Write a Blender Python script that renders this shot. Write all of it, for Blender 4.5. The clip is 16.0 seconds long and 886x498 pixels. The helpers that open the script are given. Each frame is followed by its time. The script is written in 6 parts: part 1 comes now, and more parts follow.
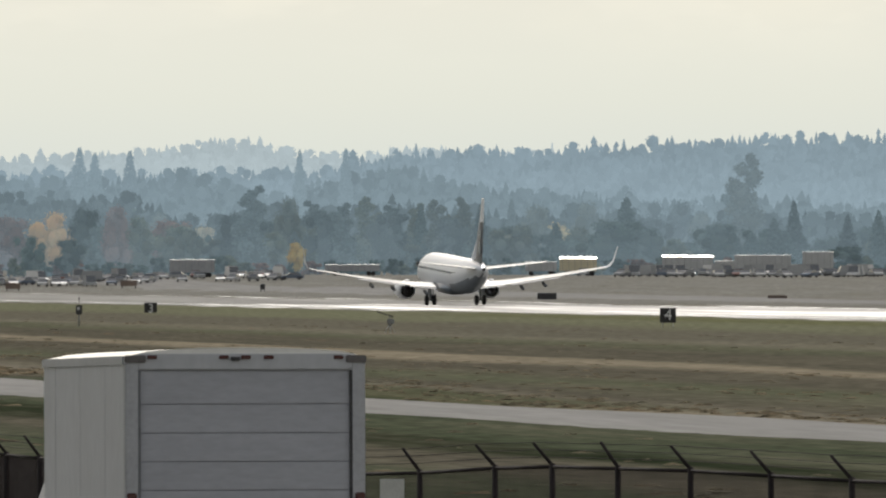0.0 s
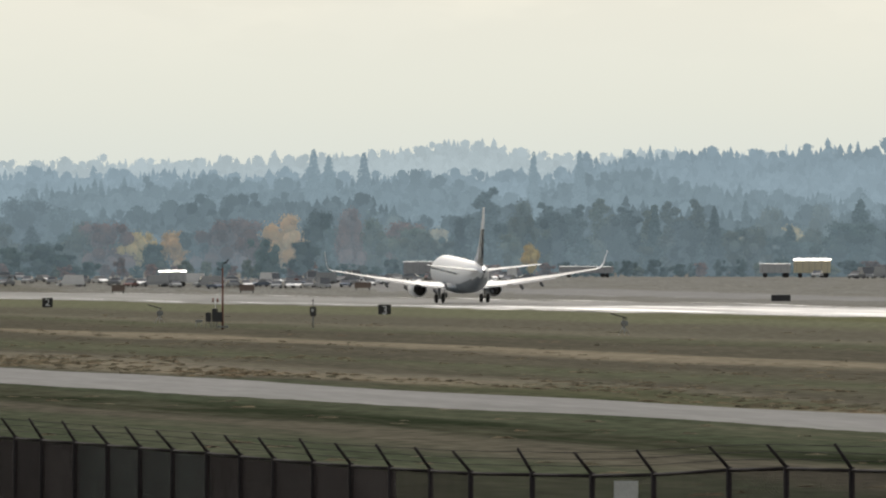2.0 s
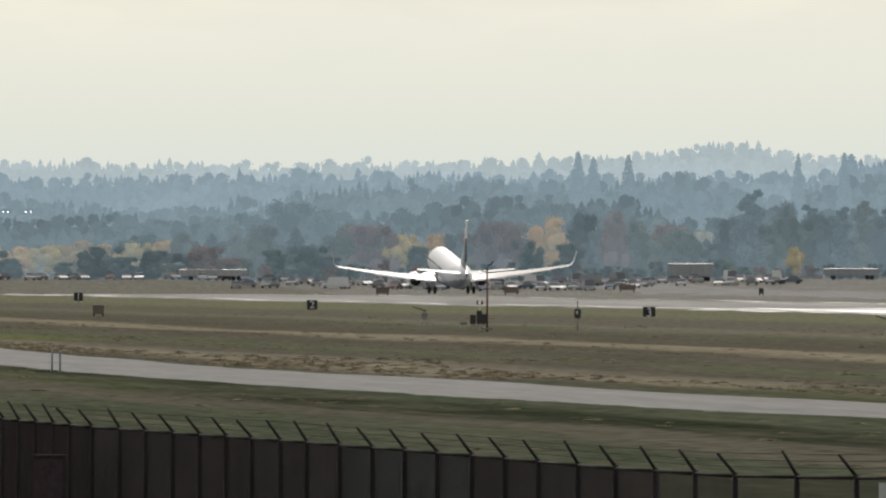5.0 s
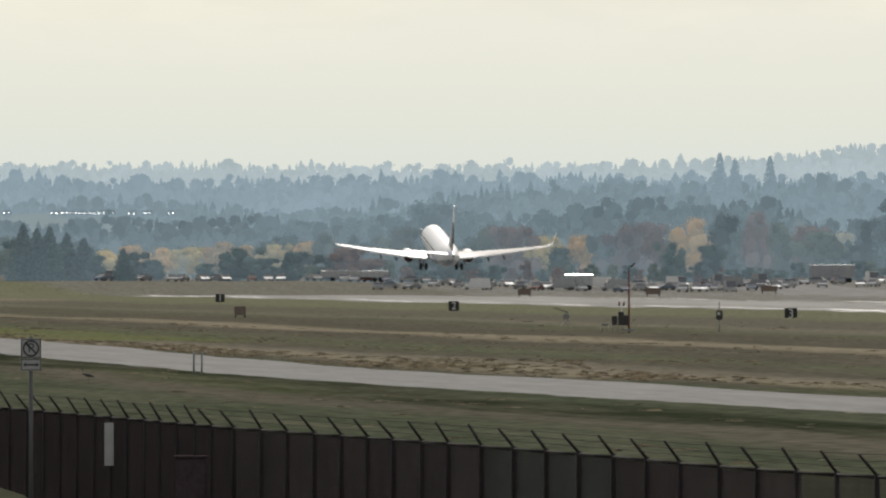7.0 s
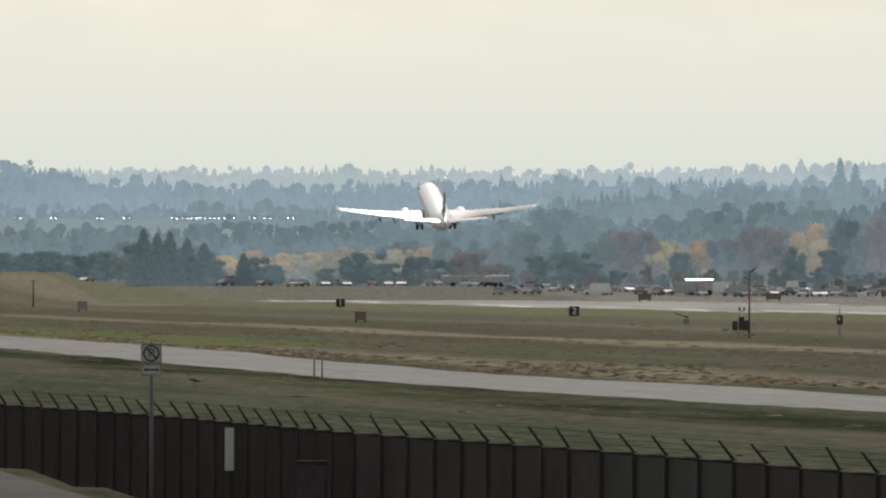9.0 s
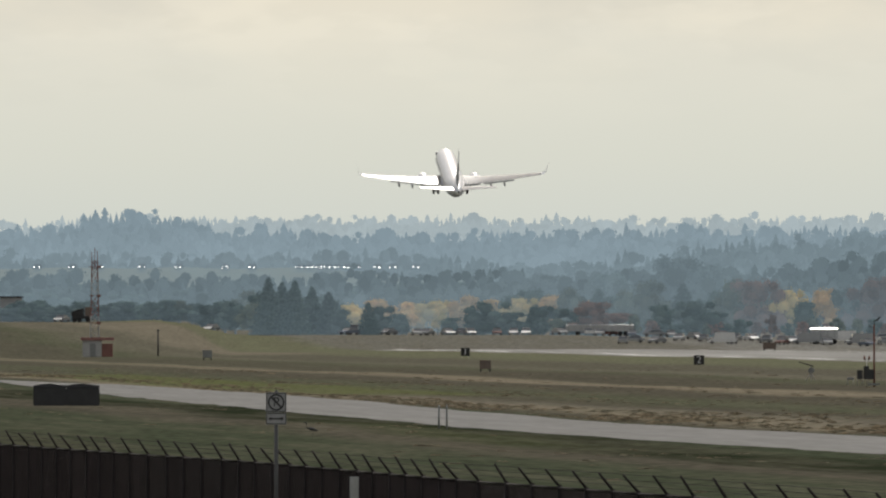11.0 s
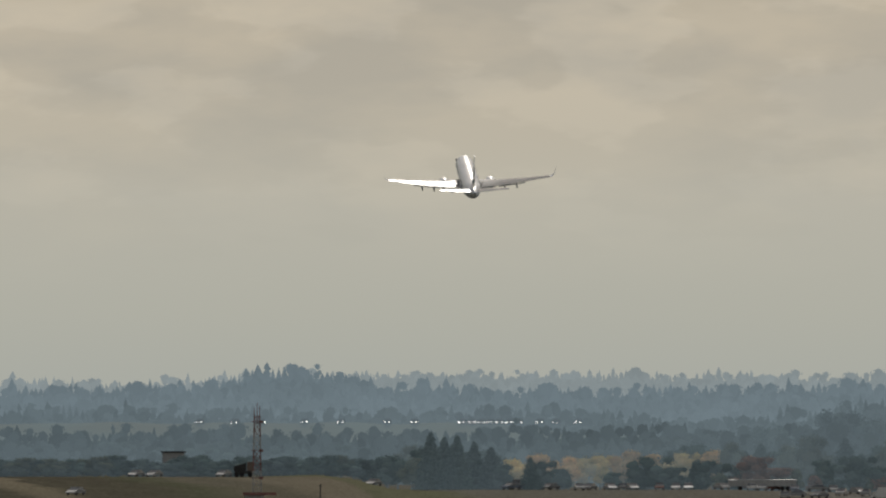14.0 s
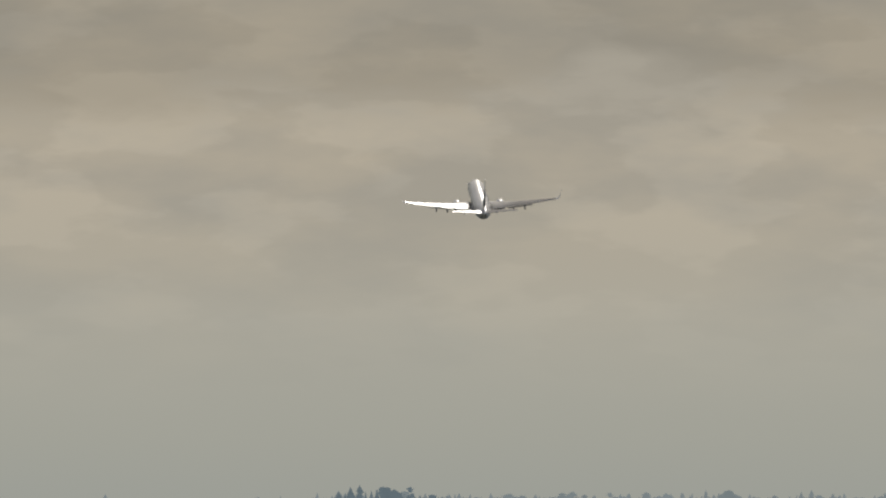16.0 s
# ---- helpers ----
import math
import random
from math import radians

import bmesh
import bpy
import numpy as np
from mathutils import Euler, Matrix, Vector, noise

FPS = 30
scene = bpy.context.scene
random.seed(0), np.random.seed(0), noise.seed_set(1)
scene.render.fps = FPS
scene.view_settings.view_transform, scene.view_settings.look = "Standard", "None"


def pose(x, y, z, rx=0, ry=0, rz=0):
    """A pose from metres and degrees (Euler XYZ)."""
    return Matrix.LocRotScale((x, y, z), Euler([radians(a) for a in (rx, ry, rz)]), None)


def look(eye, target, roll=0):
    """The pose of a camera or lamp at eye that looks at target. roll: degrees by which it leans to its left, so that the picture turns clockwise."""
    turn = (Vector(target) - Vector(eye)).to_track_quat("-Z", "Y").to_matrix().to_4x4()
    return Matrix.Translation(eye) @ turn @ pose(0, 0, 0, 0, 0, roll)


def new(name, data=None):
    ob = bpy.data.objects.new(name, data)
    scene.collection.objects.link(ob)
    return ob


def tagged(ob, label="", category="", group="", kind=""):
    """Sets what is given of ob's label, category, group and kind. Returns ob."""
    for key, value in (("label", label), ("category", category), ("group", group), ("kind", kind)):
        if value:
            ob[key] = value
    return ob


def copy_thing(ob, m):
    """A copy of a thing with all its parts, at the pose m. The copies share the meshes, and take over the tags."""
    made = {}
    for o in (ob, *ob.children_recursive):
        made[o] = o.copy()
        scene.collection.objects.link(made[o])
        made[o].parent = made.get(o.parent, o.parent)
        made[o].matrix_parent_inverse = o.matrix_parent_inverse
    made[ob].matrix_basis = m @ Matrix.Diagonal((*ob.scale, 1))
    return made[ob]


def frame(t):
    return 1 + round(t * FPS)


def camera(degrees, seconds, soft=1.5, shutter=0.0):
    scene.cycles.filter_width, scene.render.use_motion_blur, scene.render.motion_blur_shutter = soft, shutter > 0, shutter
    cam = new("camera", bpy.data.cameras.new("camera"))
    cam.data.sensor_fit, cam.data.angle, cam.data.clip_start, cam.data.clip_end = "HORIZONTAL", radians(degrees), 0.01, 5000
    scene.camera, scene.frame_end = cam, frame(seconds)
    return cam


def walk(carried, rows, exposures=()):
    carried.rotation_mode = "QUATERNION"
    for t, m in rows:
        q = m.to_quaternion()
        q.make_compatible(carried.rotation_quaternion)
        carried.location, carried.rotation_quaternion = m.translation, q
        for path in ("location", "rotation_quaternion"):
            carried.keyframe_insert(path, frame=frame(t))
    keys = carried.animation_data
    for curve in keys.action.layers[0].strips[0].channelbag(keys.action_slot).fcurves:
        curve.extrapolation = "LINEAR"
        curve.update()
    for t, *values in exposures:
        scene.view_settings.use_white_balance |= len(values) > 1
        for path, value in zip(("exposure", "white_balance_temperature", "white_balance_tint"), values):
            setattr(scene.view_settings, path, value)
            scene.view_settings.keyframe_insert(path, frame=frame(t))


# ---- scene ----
cam = camera(3.7424, 16.0, soft=2.2)
EYE = 5.2            # height of the lens over the airfield
UNIT = 24000.0       # bearings and elevations below are pixel positions in the camera's view, 1/24000 rad each

# seconds, pan to the left, tilt up
PAN = [(0.0, 0, 0), (0.5, 116.5, 0.7), (1.0, 224, 1.0), (1.5, 320, 2.2), (2.0, 414, 3.2), (2.5, 504, 3.8), (3.0, 585, 5.0),
       (3.5, 661.5, 5.6), (4.0, 738, 6.0), (4.5, 813, 6.2), (4.7, 841, 6.6), (6.8, 1110.5, 8.8), (7.0, 1133, 9.3),
       (7.5, 1188, 10.4), (8.0, 1240.5, 12.2), (8.5, 1292.5, 14.6), (9.0, 1346, 18.2), (9.2, 1367, 20.0), (11.3, 1601, 124.5),
       (11.5, 1623.5, 137.5), (12.0, 1676, 173.5), (12.5, 1728, 220), (13.0, 1775, 270), (13.5, 1814, 322),
       (14.0, 1854, 379), (14.5, 1895, 441), (15.0, 1937, 498), (15.5, 1980, 554), (16.0, 2018, 597)]
walk(cam, [(t, pose(0, 0, EYE, 90 + math.degrees((26 + v) / UNIT), 0, math.degrees(u / UNIT))) for t, u, v in PAN],
     exposures=[(0.0, 0.0, 6500, 10), (9.0, 0.0, 6500, 10), (11.3, -0.25, 6550, 10), (12.5, -0.50, 6640, 10), (14.0, -0.90, 6650, 10), (15.0, -1.10, 6620, 10), (16.0, -1.14, 6620, 10)])


# ---- sky and sun ----
SUN_AZ, SUN_EL = radians(0.5), radians(34)


def make_world():
    w = bpy.data.worlds.new("sky")
    scene.world = w
    w.use_nodes = True
    nt = w.node_tree
    nt.nodes.clear()
    N, L = nt.nodes.new, nt.links.new
    out, bg = N("ShaderNodeOutputWorld"), N("ShaderNodeBackground")
    sky = N("ShaderNodeTexSky")
    sky.sky_type, sky.sun_disc = "NISHITA", False
    sky.sun_elevation, sky.sun_rotation = SUN_EL, SUN_AZ
    sky.dust_density, sky.air_density = 3.0, 1.2
    dim = N("ShaderNodeVectorMath")
    dim.operation = "SCALE"
    dim.inputs["Scale"].default_value = 0.12
    L(sky.outputs[0], dim.inputs[0])
    co = N("ShaderNodeTexCoord")
    sep = N("ShaderNodeSeparateXYZ")
    L(co.outputs["Generated"], sep.inputs[0])
    # long flat cloud banks
    mp = N("ShaderNodeMapping")
    mp.inputs["Scale"].default_value = (52, 52, 150)
    mp.inputs["Location"].default_value = (3.1, 0.4, 2.2)
    L(co.outputs["Generated"], mp.inputs[0])
    no = N("ShaderNodeTexNoise")
    no.inputs["Scale"].default_value, no.inputs["Detail"].default_value, no.inputs["Roughness"].default_value = 1.0, 6, 0.52
    no.inputs["Distortion"].default_value = 0.0
    L(mp.outputs[0], no.inputs[0])
    ramp = N("ShaderNodeValToRGB")
    ramp.color_ramp.elements[0].position, ramp.color_ramp.elements[0].color = 0.40, (0.80, 0.745, 0.64, 1)
    ramp.color_ramp.elements[1].position, ramp.color_ramp.elements[1].color = 0.60, (1.03, 0.915, 0.73, 1)
    L(no.outputs[0], ramp.inputs[0])
    # the low sky is an even milky cream; it turns to cloud higher up
    low = N("ShaderNodeValToRGB")
    e = low.color_ramp.elements
    e[0].position, e[0].color = 0.0, (0.68, 0.735, 0.695, 1)
    e[1].position, e[1].color = 0.20, (0.77, 0.79, 0.705, 1)
    b = e.new(0.42)
    b.color = (0.83, 0.83, 0.73, 1)
    hi = e.new(0.8)
    hi.color = (0.61, 0.60, 0.51, 1)
    el = N("ShaderNodeMapRange")
    el.inputs["From Min"].default_value, el.inputs["From Max"].default_value = 0.004, 0.045
    L(sep.outputs["Z"], el.inputs["Value"])
    L(el.outputs[0], low.inputs[0])
    amt = N("ShaderNodeMapRange")
    amt.interpolation_type = "SMOOTHSTEP"
    amt.inputs["From Min"].default_value, amt.inputs["From Max"].default_value = 0.012, 0.034
    amt.inputs["To Max"].default_value = 0.7
    L(sep.outputs["Z"], amt.inputs["Value"])
    m1 = N("ShaderNodeMix")
    m1.data_type = "RGBA"
    L(amt.outputs[0], m1.inputs["Factor"])
    L(low.outputs[0], m1.inputs["A"])
    # a darker bank lies along the top
    edge = N("ShaderNodeMath")
    edge.operation = "MULTIPLY_ADD"
    edge.inputs[1].default_value = 0.016
    L(no.outputs[0], edge.inputs[0])
    L(sep.outputs["Z"], edge.inputs[2])
    bank = N("ShaderNodeMapRange")
    bank.interpolation_type = "SMOOTHSTEP"
    bank.inputs["From Min"].default_value, bank.inputs["From Max"].default_value = 0.0435, 0.0475
    bank.inputs["To Min"].default_value, bank.inputs["To Max"].default_value = 1.04, 0.80
    L(edge.outputs[0], bank.inputs["Value"])
    shade = N("ShaderNodeVectorMath")
    shade.operation = "SCALE"
    puff = N("ShaderNodeTexNoise")
    mp2 = N("ShaderNodeMapping")
    mp2.inputs["Scale"].default_value = (95, 95, 260)
    L(co.outputs["Generated"], mp2.inputs[0])
    L(mp2.outputs[0], puff.inputs[0])
    puff.inputs["Scale"].default_value, puff.inputs["Detail"].default_value, puff.inputs["Roughness"].default_value = 1.0, 5, 0.5
    lit = N("ShaderNodeMapRange")
    lit.interpolation_type = "SMOOTHSTEP"
    lit.inputs["From Min"].default_value, lit.inputs["From Max"].default_value = 0.46, 0.56
    lit.inputs["To Min"].default_value, lit.inputs["To Max"].default_value = 0.95, 1.06
    L(puff.outputs[0], lit.inputs["Value"])
    billow = N("ShaderNodeVectorMath")
    billow.operation = "SCALE"
    L(ramp.outputs[0], billow.inputs[0])
    L(lit.outputs[0], billow.inputs["Scale"])
    L(billow.outputs[0], shade.inputs[0])
    L(bank.outputs[0], shade.inputs["Scale"])
    L(shade.outputs[0], m1.inputs["B"])
    m2 = N("ShaderNodeMix")
    m2.data_type = "RGBA"
    # overhead and behind, the cloud thins out to blue
    thin = N("ShaderNodeMapRange")
    thin.interpolation_type = "SMOOTHSTEP"
    thin.inputs["From Min"].default_value, thin.inputs["From Max"].default_value = 0.05, 0.35
    thin.inputs["To Min"].default_value, thin.inputs["To Max"].default_value = 0.97, 0.45
    L(sep.outputs["Z"], thin.inputs["Value"])
    L(thin.outputs[0], m2.inputs["Factor"])
    L(dim.outputs[0], m2.inputs["A"])
    L(m1.outputs["Result"], m2.inputs["B"])
    L(m2.outputs["Result"], bg.inputs[0])
    bg.inputs[1].default_value = 1.0
    L(bg.outputs[0], out.inputs[0])


make_world()
sun_data = bpy.data.lights.new("sun", "SUN")
sun_data.energy, sun_data.angle, sun_data.color = 2.7, radians(1.0), (1.0, 0.96, 0.90)
sun = new("sun", sun_data)
sun.matrix_world = look((0, 0, 300), (-math.sin(SUN_AZ) * math.cos(SUN_EL), -math.cos(SUN_AZ) * math.cos(SUN_EL), 300 - math.sin(SUN_EL)))


# ---- materials ----
def node_mat(name, base, rough=0.7, metal=0.0, var=0.25, scale=3.0, fine=40.0, bump=0.0, spec=0.5, stretch=(1, 1, 1), random_tint=0.0, tint=None, rough_low=None, turn=0.0):
    """Principled surface with variation at two scales, in object space."""
    m = bpy.data.materials.new(name)
    m.use_nodes = True
    nt = m.node_tree
    N, L = nt.nodes.new, nt.links.new
    bs = nt.nodes["Principled BSDF"]
    co = N("ShaderNodeTexCoord")
    mp = N("ShaderNodeMapping")
    mp.inputs["Scale"].default_value = stretch
    if turn:                        # lay the grain along a heading
        tn = N("ShaderNodeMapping")
        tn.inputs["Rotation"].default_value = (0, 0, turn)
        L(co.outputs["Object"], tn.inputs[0])
        L(tn.outputs[0], mp.inputs[0])
    else:
        L(co.outputs["Object"], mp.inputs[0])
    a, b = N("ShaderNodeTexNoise"), N("ShaderNodeTexNoise")
    a.inputs["Scale"].default_value, a.inputs["Detail"].default_value = scale, 4
    b.inputs["Scale"].default_value, b.inputs["Detail"].default_value = fine, 3
    L(mp.outputs[0], a.inputs[0])
    L(mp.outputs[0], b.inputs[0])
    add = N("ShaderNodeMath")
    add.operation = "ADD"
    L(a.outputs[0], add.inputs[0])
    L(b.outputs[0], add.inputs[1])
    ramp = N("ShaderNodeMapRange")
    ramp.inputs["From Min"].default_value, ramp.inputs["From Max"].default_value = 0.6, 1.4
    L(add.outputs[0], ramp.inputs["Value"])
    mix = N("ShaderNodeMix")
    mix.data_type = "RGBA"
    mix.inputs["A"].default_value = (*[c * (1 - var) for c in base], 1)
    mix.inputs["B"].default_value = (*[min(1, c * (1 + var)) for c in (tint or base)], 1)
    L(ramp.outputs[0], mix.inputs["Factor"])
    col = mix.outputs["Result"]
    if random_tint:
        oi = N("ShaderNodeObjectInfo")
        r = N("ShaderNodeMapRange")
        r.inputs["To Min"].default_value, r.inputs["To Max"].default_value = 1 - random_tint, 1 + random_tint
        L(oi.outputs["Random"], r.inputs["Value"])
        vm = N("ShaderNodeVectorMath")
        vm.operation = "SCALE"
        L(col, vm.inputs[0])
        L(r.outputs[0], vm.inputs["Scale"])
        col = vm.outputs[0]
    L(col, bs.inputs["Base Color"])
    bs.inputs["Roughness"].default_value, bs.inputs["Metallic"].default_value = rough, metal
    bs.inputs["Specular IOR Level"].default_value = spec
    if rough_low is not None:       # polished streaks
        rr = N("ShaderNodeMapRange")
        rr.inputs["From Min"].default_value, rr.inputs["From Max"].default_value = 0.48, 0.62
        rr.inputs["To Min"].default_value, rr.inputs["To Max"].default_value = rough, rough_low
        L(a.outputs[0], rr.inputs["Value"])
        L(rr.outputs[0], bs.inputs["Roughness"])
    if bump:
        bp = N("ShaderNodeBump")
        bp.inputs["Strength"].default_value, bp.inputs["Distance"].default_value = bump, 0.02
        L(b.outputs[0], bp.inputs["Height"])
        L(bp.outputs[0], bs.inputs["Normal"])
    return m


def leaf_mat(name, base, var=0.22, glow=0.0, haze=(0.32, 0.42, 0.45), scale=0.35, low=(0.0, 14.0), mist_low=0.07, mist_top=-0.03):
    """Foliage, each clump its own shade. glow: share of distance haze painted in as emission."""
    m = bpy.data.materials.new(name)
    m.use_nodes = True
    nt = m.node_tree
    N, L = nt.nodes.new, nt.links.new
    bs, out = nt.nodes["Principled BSDF"], nt.nodes["Material Output"]
    geo, oi = N("ShaderNodeNewGeometry"), N("ShaderNodeObjectInfo")
    r = N("ShaderNodeMapRange")
    r.inputs["To Min"].default_value, r.inputs["To Max"].default_value = 1 - var, 1 + var
    L(geo.outputs["Random Per Island"], r.inputs["Value"])
    r2 = N("ShaderNodeMapRange")
    r2.inputs["To Min"].default_value, r2.inputs["To Max"].default_value = 0.72, 1.25
    L(oi.outputs["Random"], r2.inputs["Value"])
    mu = N("ShaderNodeMath")
    mu.operation = "MULTIPLY"
    L(r.outputs[0], mu.inputs[0])
    L(r2.outputs[0], mu.inputs[1])
    co = N("ShaderNodeTexCoord")
    no = N("ShaderNodeTexNoise")
    no.inputs["Scale"].default_value = scale
    L(co.outputs["Object"], no.inputs[0])
    mix = N("ShaderNodeMix")
    mix.data_type = "RGBA"
    mix.inputs["A"].default_value = (base[0] * 1.25, base[1], base[2] * 0.9, 1)
    mix.inputs["B"].default_value = (base[0] * 0.75, base[1], base[2] * 1.15, 1)
    L(no.outputs[0], mix.inputs["Factor"])
    vm = N("ShaderNodeVectorMath")
    vm.operation = "SCALE"
    L(mix.outputs["Result"], vm.inputs[0])
    L(mu.outputs[0], vm.inputs["Scale"])
    L(vm.outputs[0], bs.inputs["Base Color"])
    bs.inputs["Roughness"].default_value, bs.inputs["Specular IOR Level"].default_value = 1.0, 0.0
    if not glow:
        tr = N("ShaderNodeBsdfTranslucent")
        L(vm.outputs[0], tr.inputs[0])
        ms = N("ShaderNodeMixShader")
        ms.inputs[0].default_value = 0.5
        L(bs.outputs[0], ms.inputs[1])
        L(tr.outputs[0], ms.inputs[2])
        L(ms.outputs[0], out.inputs[0])
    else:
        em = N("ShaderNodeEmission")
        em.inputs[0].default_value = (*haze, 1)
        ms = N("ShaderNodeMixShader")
        # painted haze: stronger over the low ground, in uneven drifts and tuft by tuft
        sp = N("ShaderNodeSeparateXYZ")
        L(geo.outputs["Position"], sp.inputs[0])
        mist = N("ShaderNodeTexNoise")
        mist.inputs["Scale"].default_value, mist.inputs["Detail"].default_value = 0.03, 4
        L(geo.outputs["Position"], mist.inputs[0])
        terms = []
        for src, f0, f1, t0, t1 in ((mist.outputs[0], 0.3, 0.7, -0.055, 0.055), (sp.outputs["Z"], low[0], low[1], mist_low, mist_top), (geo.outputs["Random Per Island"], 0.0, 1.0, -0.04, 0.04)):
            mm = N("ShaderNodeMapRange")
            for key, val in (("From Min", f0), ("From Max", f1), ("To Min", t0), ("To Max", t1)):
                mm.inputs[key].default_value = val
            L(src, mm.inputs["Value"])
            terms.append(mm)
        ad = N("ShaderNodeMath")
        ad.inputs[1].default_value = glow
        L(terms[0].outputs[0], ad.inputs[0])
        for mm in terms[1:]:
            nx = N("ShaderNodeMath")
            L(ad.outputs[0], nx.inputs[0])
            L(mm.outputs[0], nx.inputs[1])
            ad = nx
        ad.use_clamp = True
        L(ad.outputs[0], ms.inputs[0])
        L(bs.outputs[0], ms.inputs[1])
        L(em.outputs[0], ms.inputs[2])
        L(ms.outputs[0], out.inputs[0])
    return m


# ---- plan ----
WAY = -0.16150      # bearing of the runway
EX, EY = math.sin(WAY), math.cos(WAY)


def place(u, r, z=0.0):
    a = (u - 784) / UNIT
    return Vector((r * math.sin(a), r * math.cos(a), z))


def level(v, r):
    """Height that puts a thing at elevation mark v in the camera's view at the range r; 467 is the horizon."""
    return EYE - (v - 467) * r / UNIT


def field(s, q, z=0.0):
    """A place s metres along the runway's way and q metres off to its side from the lens."""
    return Vector((EX * s + EY * q, EY * s - EX * q, z))


def to_field(x, y):
    return x * EX + y * EY, x * EY - y * EX


def smooth(a, b, x):
    x = min(1, max(0, (x - a) / (b - a)))
    return x * x * (3 - 2 * x)


def lane_off(x, y):
    """Along and across the near public road."""
    return (x + 2) * -0.277 + (y - 135) * 0.961, (x + 2) * 0.961 + (y - 135) * 0.277


def ground_z(x, y):
    s, q = to_field(x, y)
    r = math.hypot(x, y)
    z = -0.25 + 0.55 * smooth(185, 215, q) * (1 - smooth(285, 320, q))
    u = math.atan2(x, y) * UNIT + 784
    z += 3.1 * smooth(330, 420, q) * smooth(1700, 2600, r)
    z += 5.6 * smooth(2080, 2650, r) * (1 - smooth(-1275, -1150, u))
    z += 2.4 * smooth(2500, 2680, r) * smooth(-1275, -1150, u) * (1 - smooth(330, 420, q))
    z += 9 * smooth(3000, 4900, r)
    z += 0.18 * noise.noise((s * 0.006, q * 0.05, 0.3)) + 0.10 * noise.noise((s * 0.02, q * 0.2, 4.3))
    al, ac = lane_off(x, y)
    bank = (1.46 + 0.0085 * al - 0.56 * smooth(26, 50, al) + 0.034 * max(0, min(al, 70) - 48)) * (1 - smooth(4.0, 8, ac)) * (1 - smooth(72, 110, al))
    return max(z, bank) if ac < 30 else z


def obj(name, bm, mat, parent=None, label=""):
    me = bpy.data.meshes.new(name)
    bm.to_mesh(me)
    bm.free()
    for m in (mat if isinstance(mat, (list, tuple)) else [mat]):
        me.materials.append(m)
    ob = new(name, me)
    if parent:
        ob.parent = parent
    if label:
        ob["label"] = label
    return ob


def part(name, bm, mat, parent, label=""):
    return obj(name, bm, mat, parent, label)


def empty(name, m, label, category, group="", kind=""):
    e = new(name)
    e.matrix_basis = m
    return tagged(e, label, category, group, kind)


def box(bm, x0, y0, z0, x1, y1, z1, bevel=0.0, mat=0):
    before = set(bm.faces)
    vs = [bm.verts.new(c) for c in ((x0, y0, z0), (x1, y0, z0), (x1, y1, z0), (x0, y1, z0), (x0, y0, z1), (x1, y0, z1), (x1, y1, z1), (x0, y1, z1))]
    fs = [bm.faces.new([vs[i] for i in f]) for f in ((3, 2, 1, 0), (4, 5, 6, 7), (0, 1, 5, 4), (1, 2, 6, 5), (2, 3, 7, 6), (3, 0, 4, 7))]
    if bevel:
        es = list({e for f in fs for e in f.edges})
        bmesh.ops.bevel(bm, geom=es, offset=bevel, segments=2, affect="EDGES")
    for f in bm.faces:
        if f not in before:
            f.material_index = mat
    return bm


def tube(bm, a, b, r0, r1=None, n=8, cap=True, mat=0):
    a, b = Vector(a), Vector(b)
    r1 = r0 if r1 is None else r1
    d = (b - a).normalized()
    u = d.orthogonal().normalized()
    w = d.cross(u)
    ring = lambda c, r: [bm.verts.new(c + (u * math.cos(2 * math.pi * i / n) + w * math.sin(2 * math.pi * i / n)) * r) for i in range(n)]
    p, q = ring(a, r0), ring(b, r1)
    for i in range(n):
        f = bm.faces.new((p[i], p[(i + 1) % n], q[(i + 1) % n], q[i]))
        f.material_index = mat
        f.smooth = n > 5
    if cap:
        bm.faces.new(p[::-1]).material_index = mat
        bm.faces.new(q).material_index = mat
    return bm


def loft(bm, rings, close=True, caps=True, mat=0, smooth_faces=True):
    """Skin over rings of points, each with the same count."""
    vs = [[bm.verts.new(p) for p in ring] for ring in rings]
    n = len(vs[0])
    for a, b in zip(vs, vs[1:]):
        for i in range(n if close else n - 1):
            f = bm.faces.new((a[i], a[(i + 1) % n], b[(i + 1) % n], b[i]))
            f.material_index, f.smooth = mat, smooth_faces
    if caps:
        bm.faces.new(vs[0][::-1]).material_index = mat
        bm.faces.new(vs[-1]).material_index = mat
    return vs


def bm_new():
    return bmesh.new()


def crease(bm, degrees=38):
    """Keep the edges between steep faces sharp under smooth shading."""
    bmesh.ops.recalc_face_normals(bm, faces=bm.faces)
    for e in bm.edges:
        if len(e.link_faces) == 2 and e.calc_face_angle(0) > radians(degrees):
            e.smooth = False


def between_rings(rings, n):
    """More stations between the given rings of a skin."""
    more = []
    for a, b in zip(rings, rings[1:]):
        more += [[p.lerp(q, k / n) for p, q in zip(a, b)] for k in range(n)]
    return more + [rings[-1]]


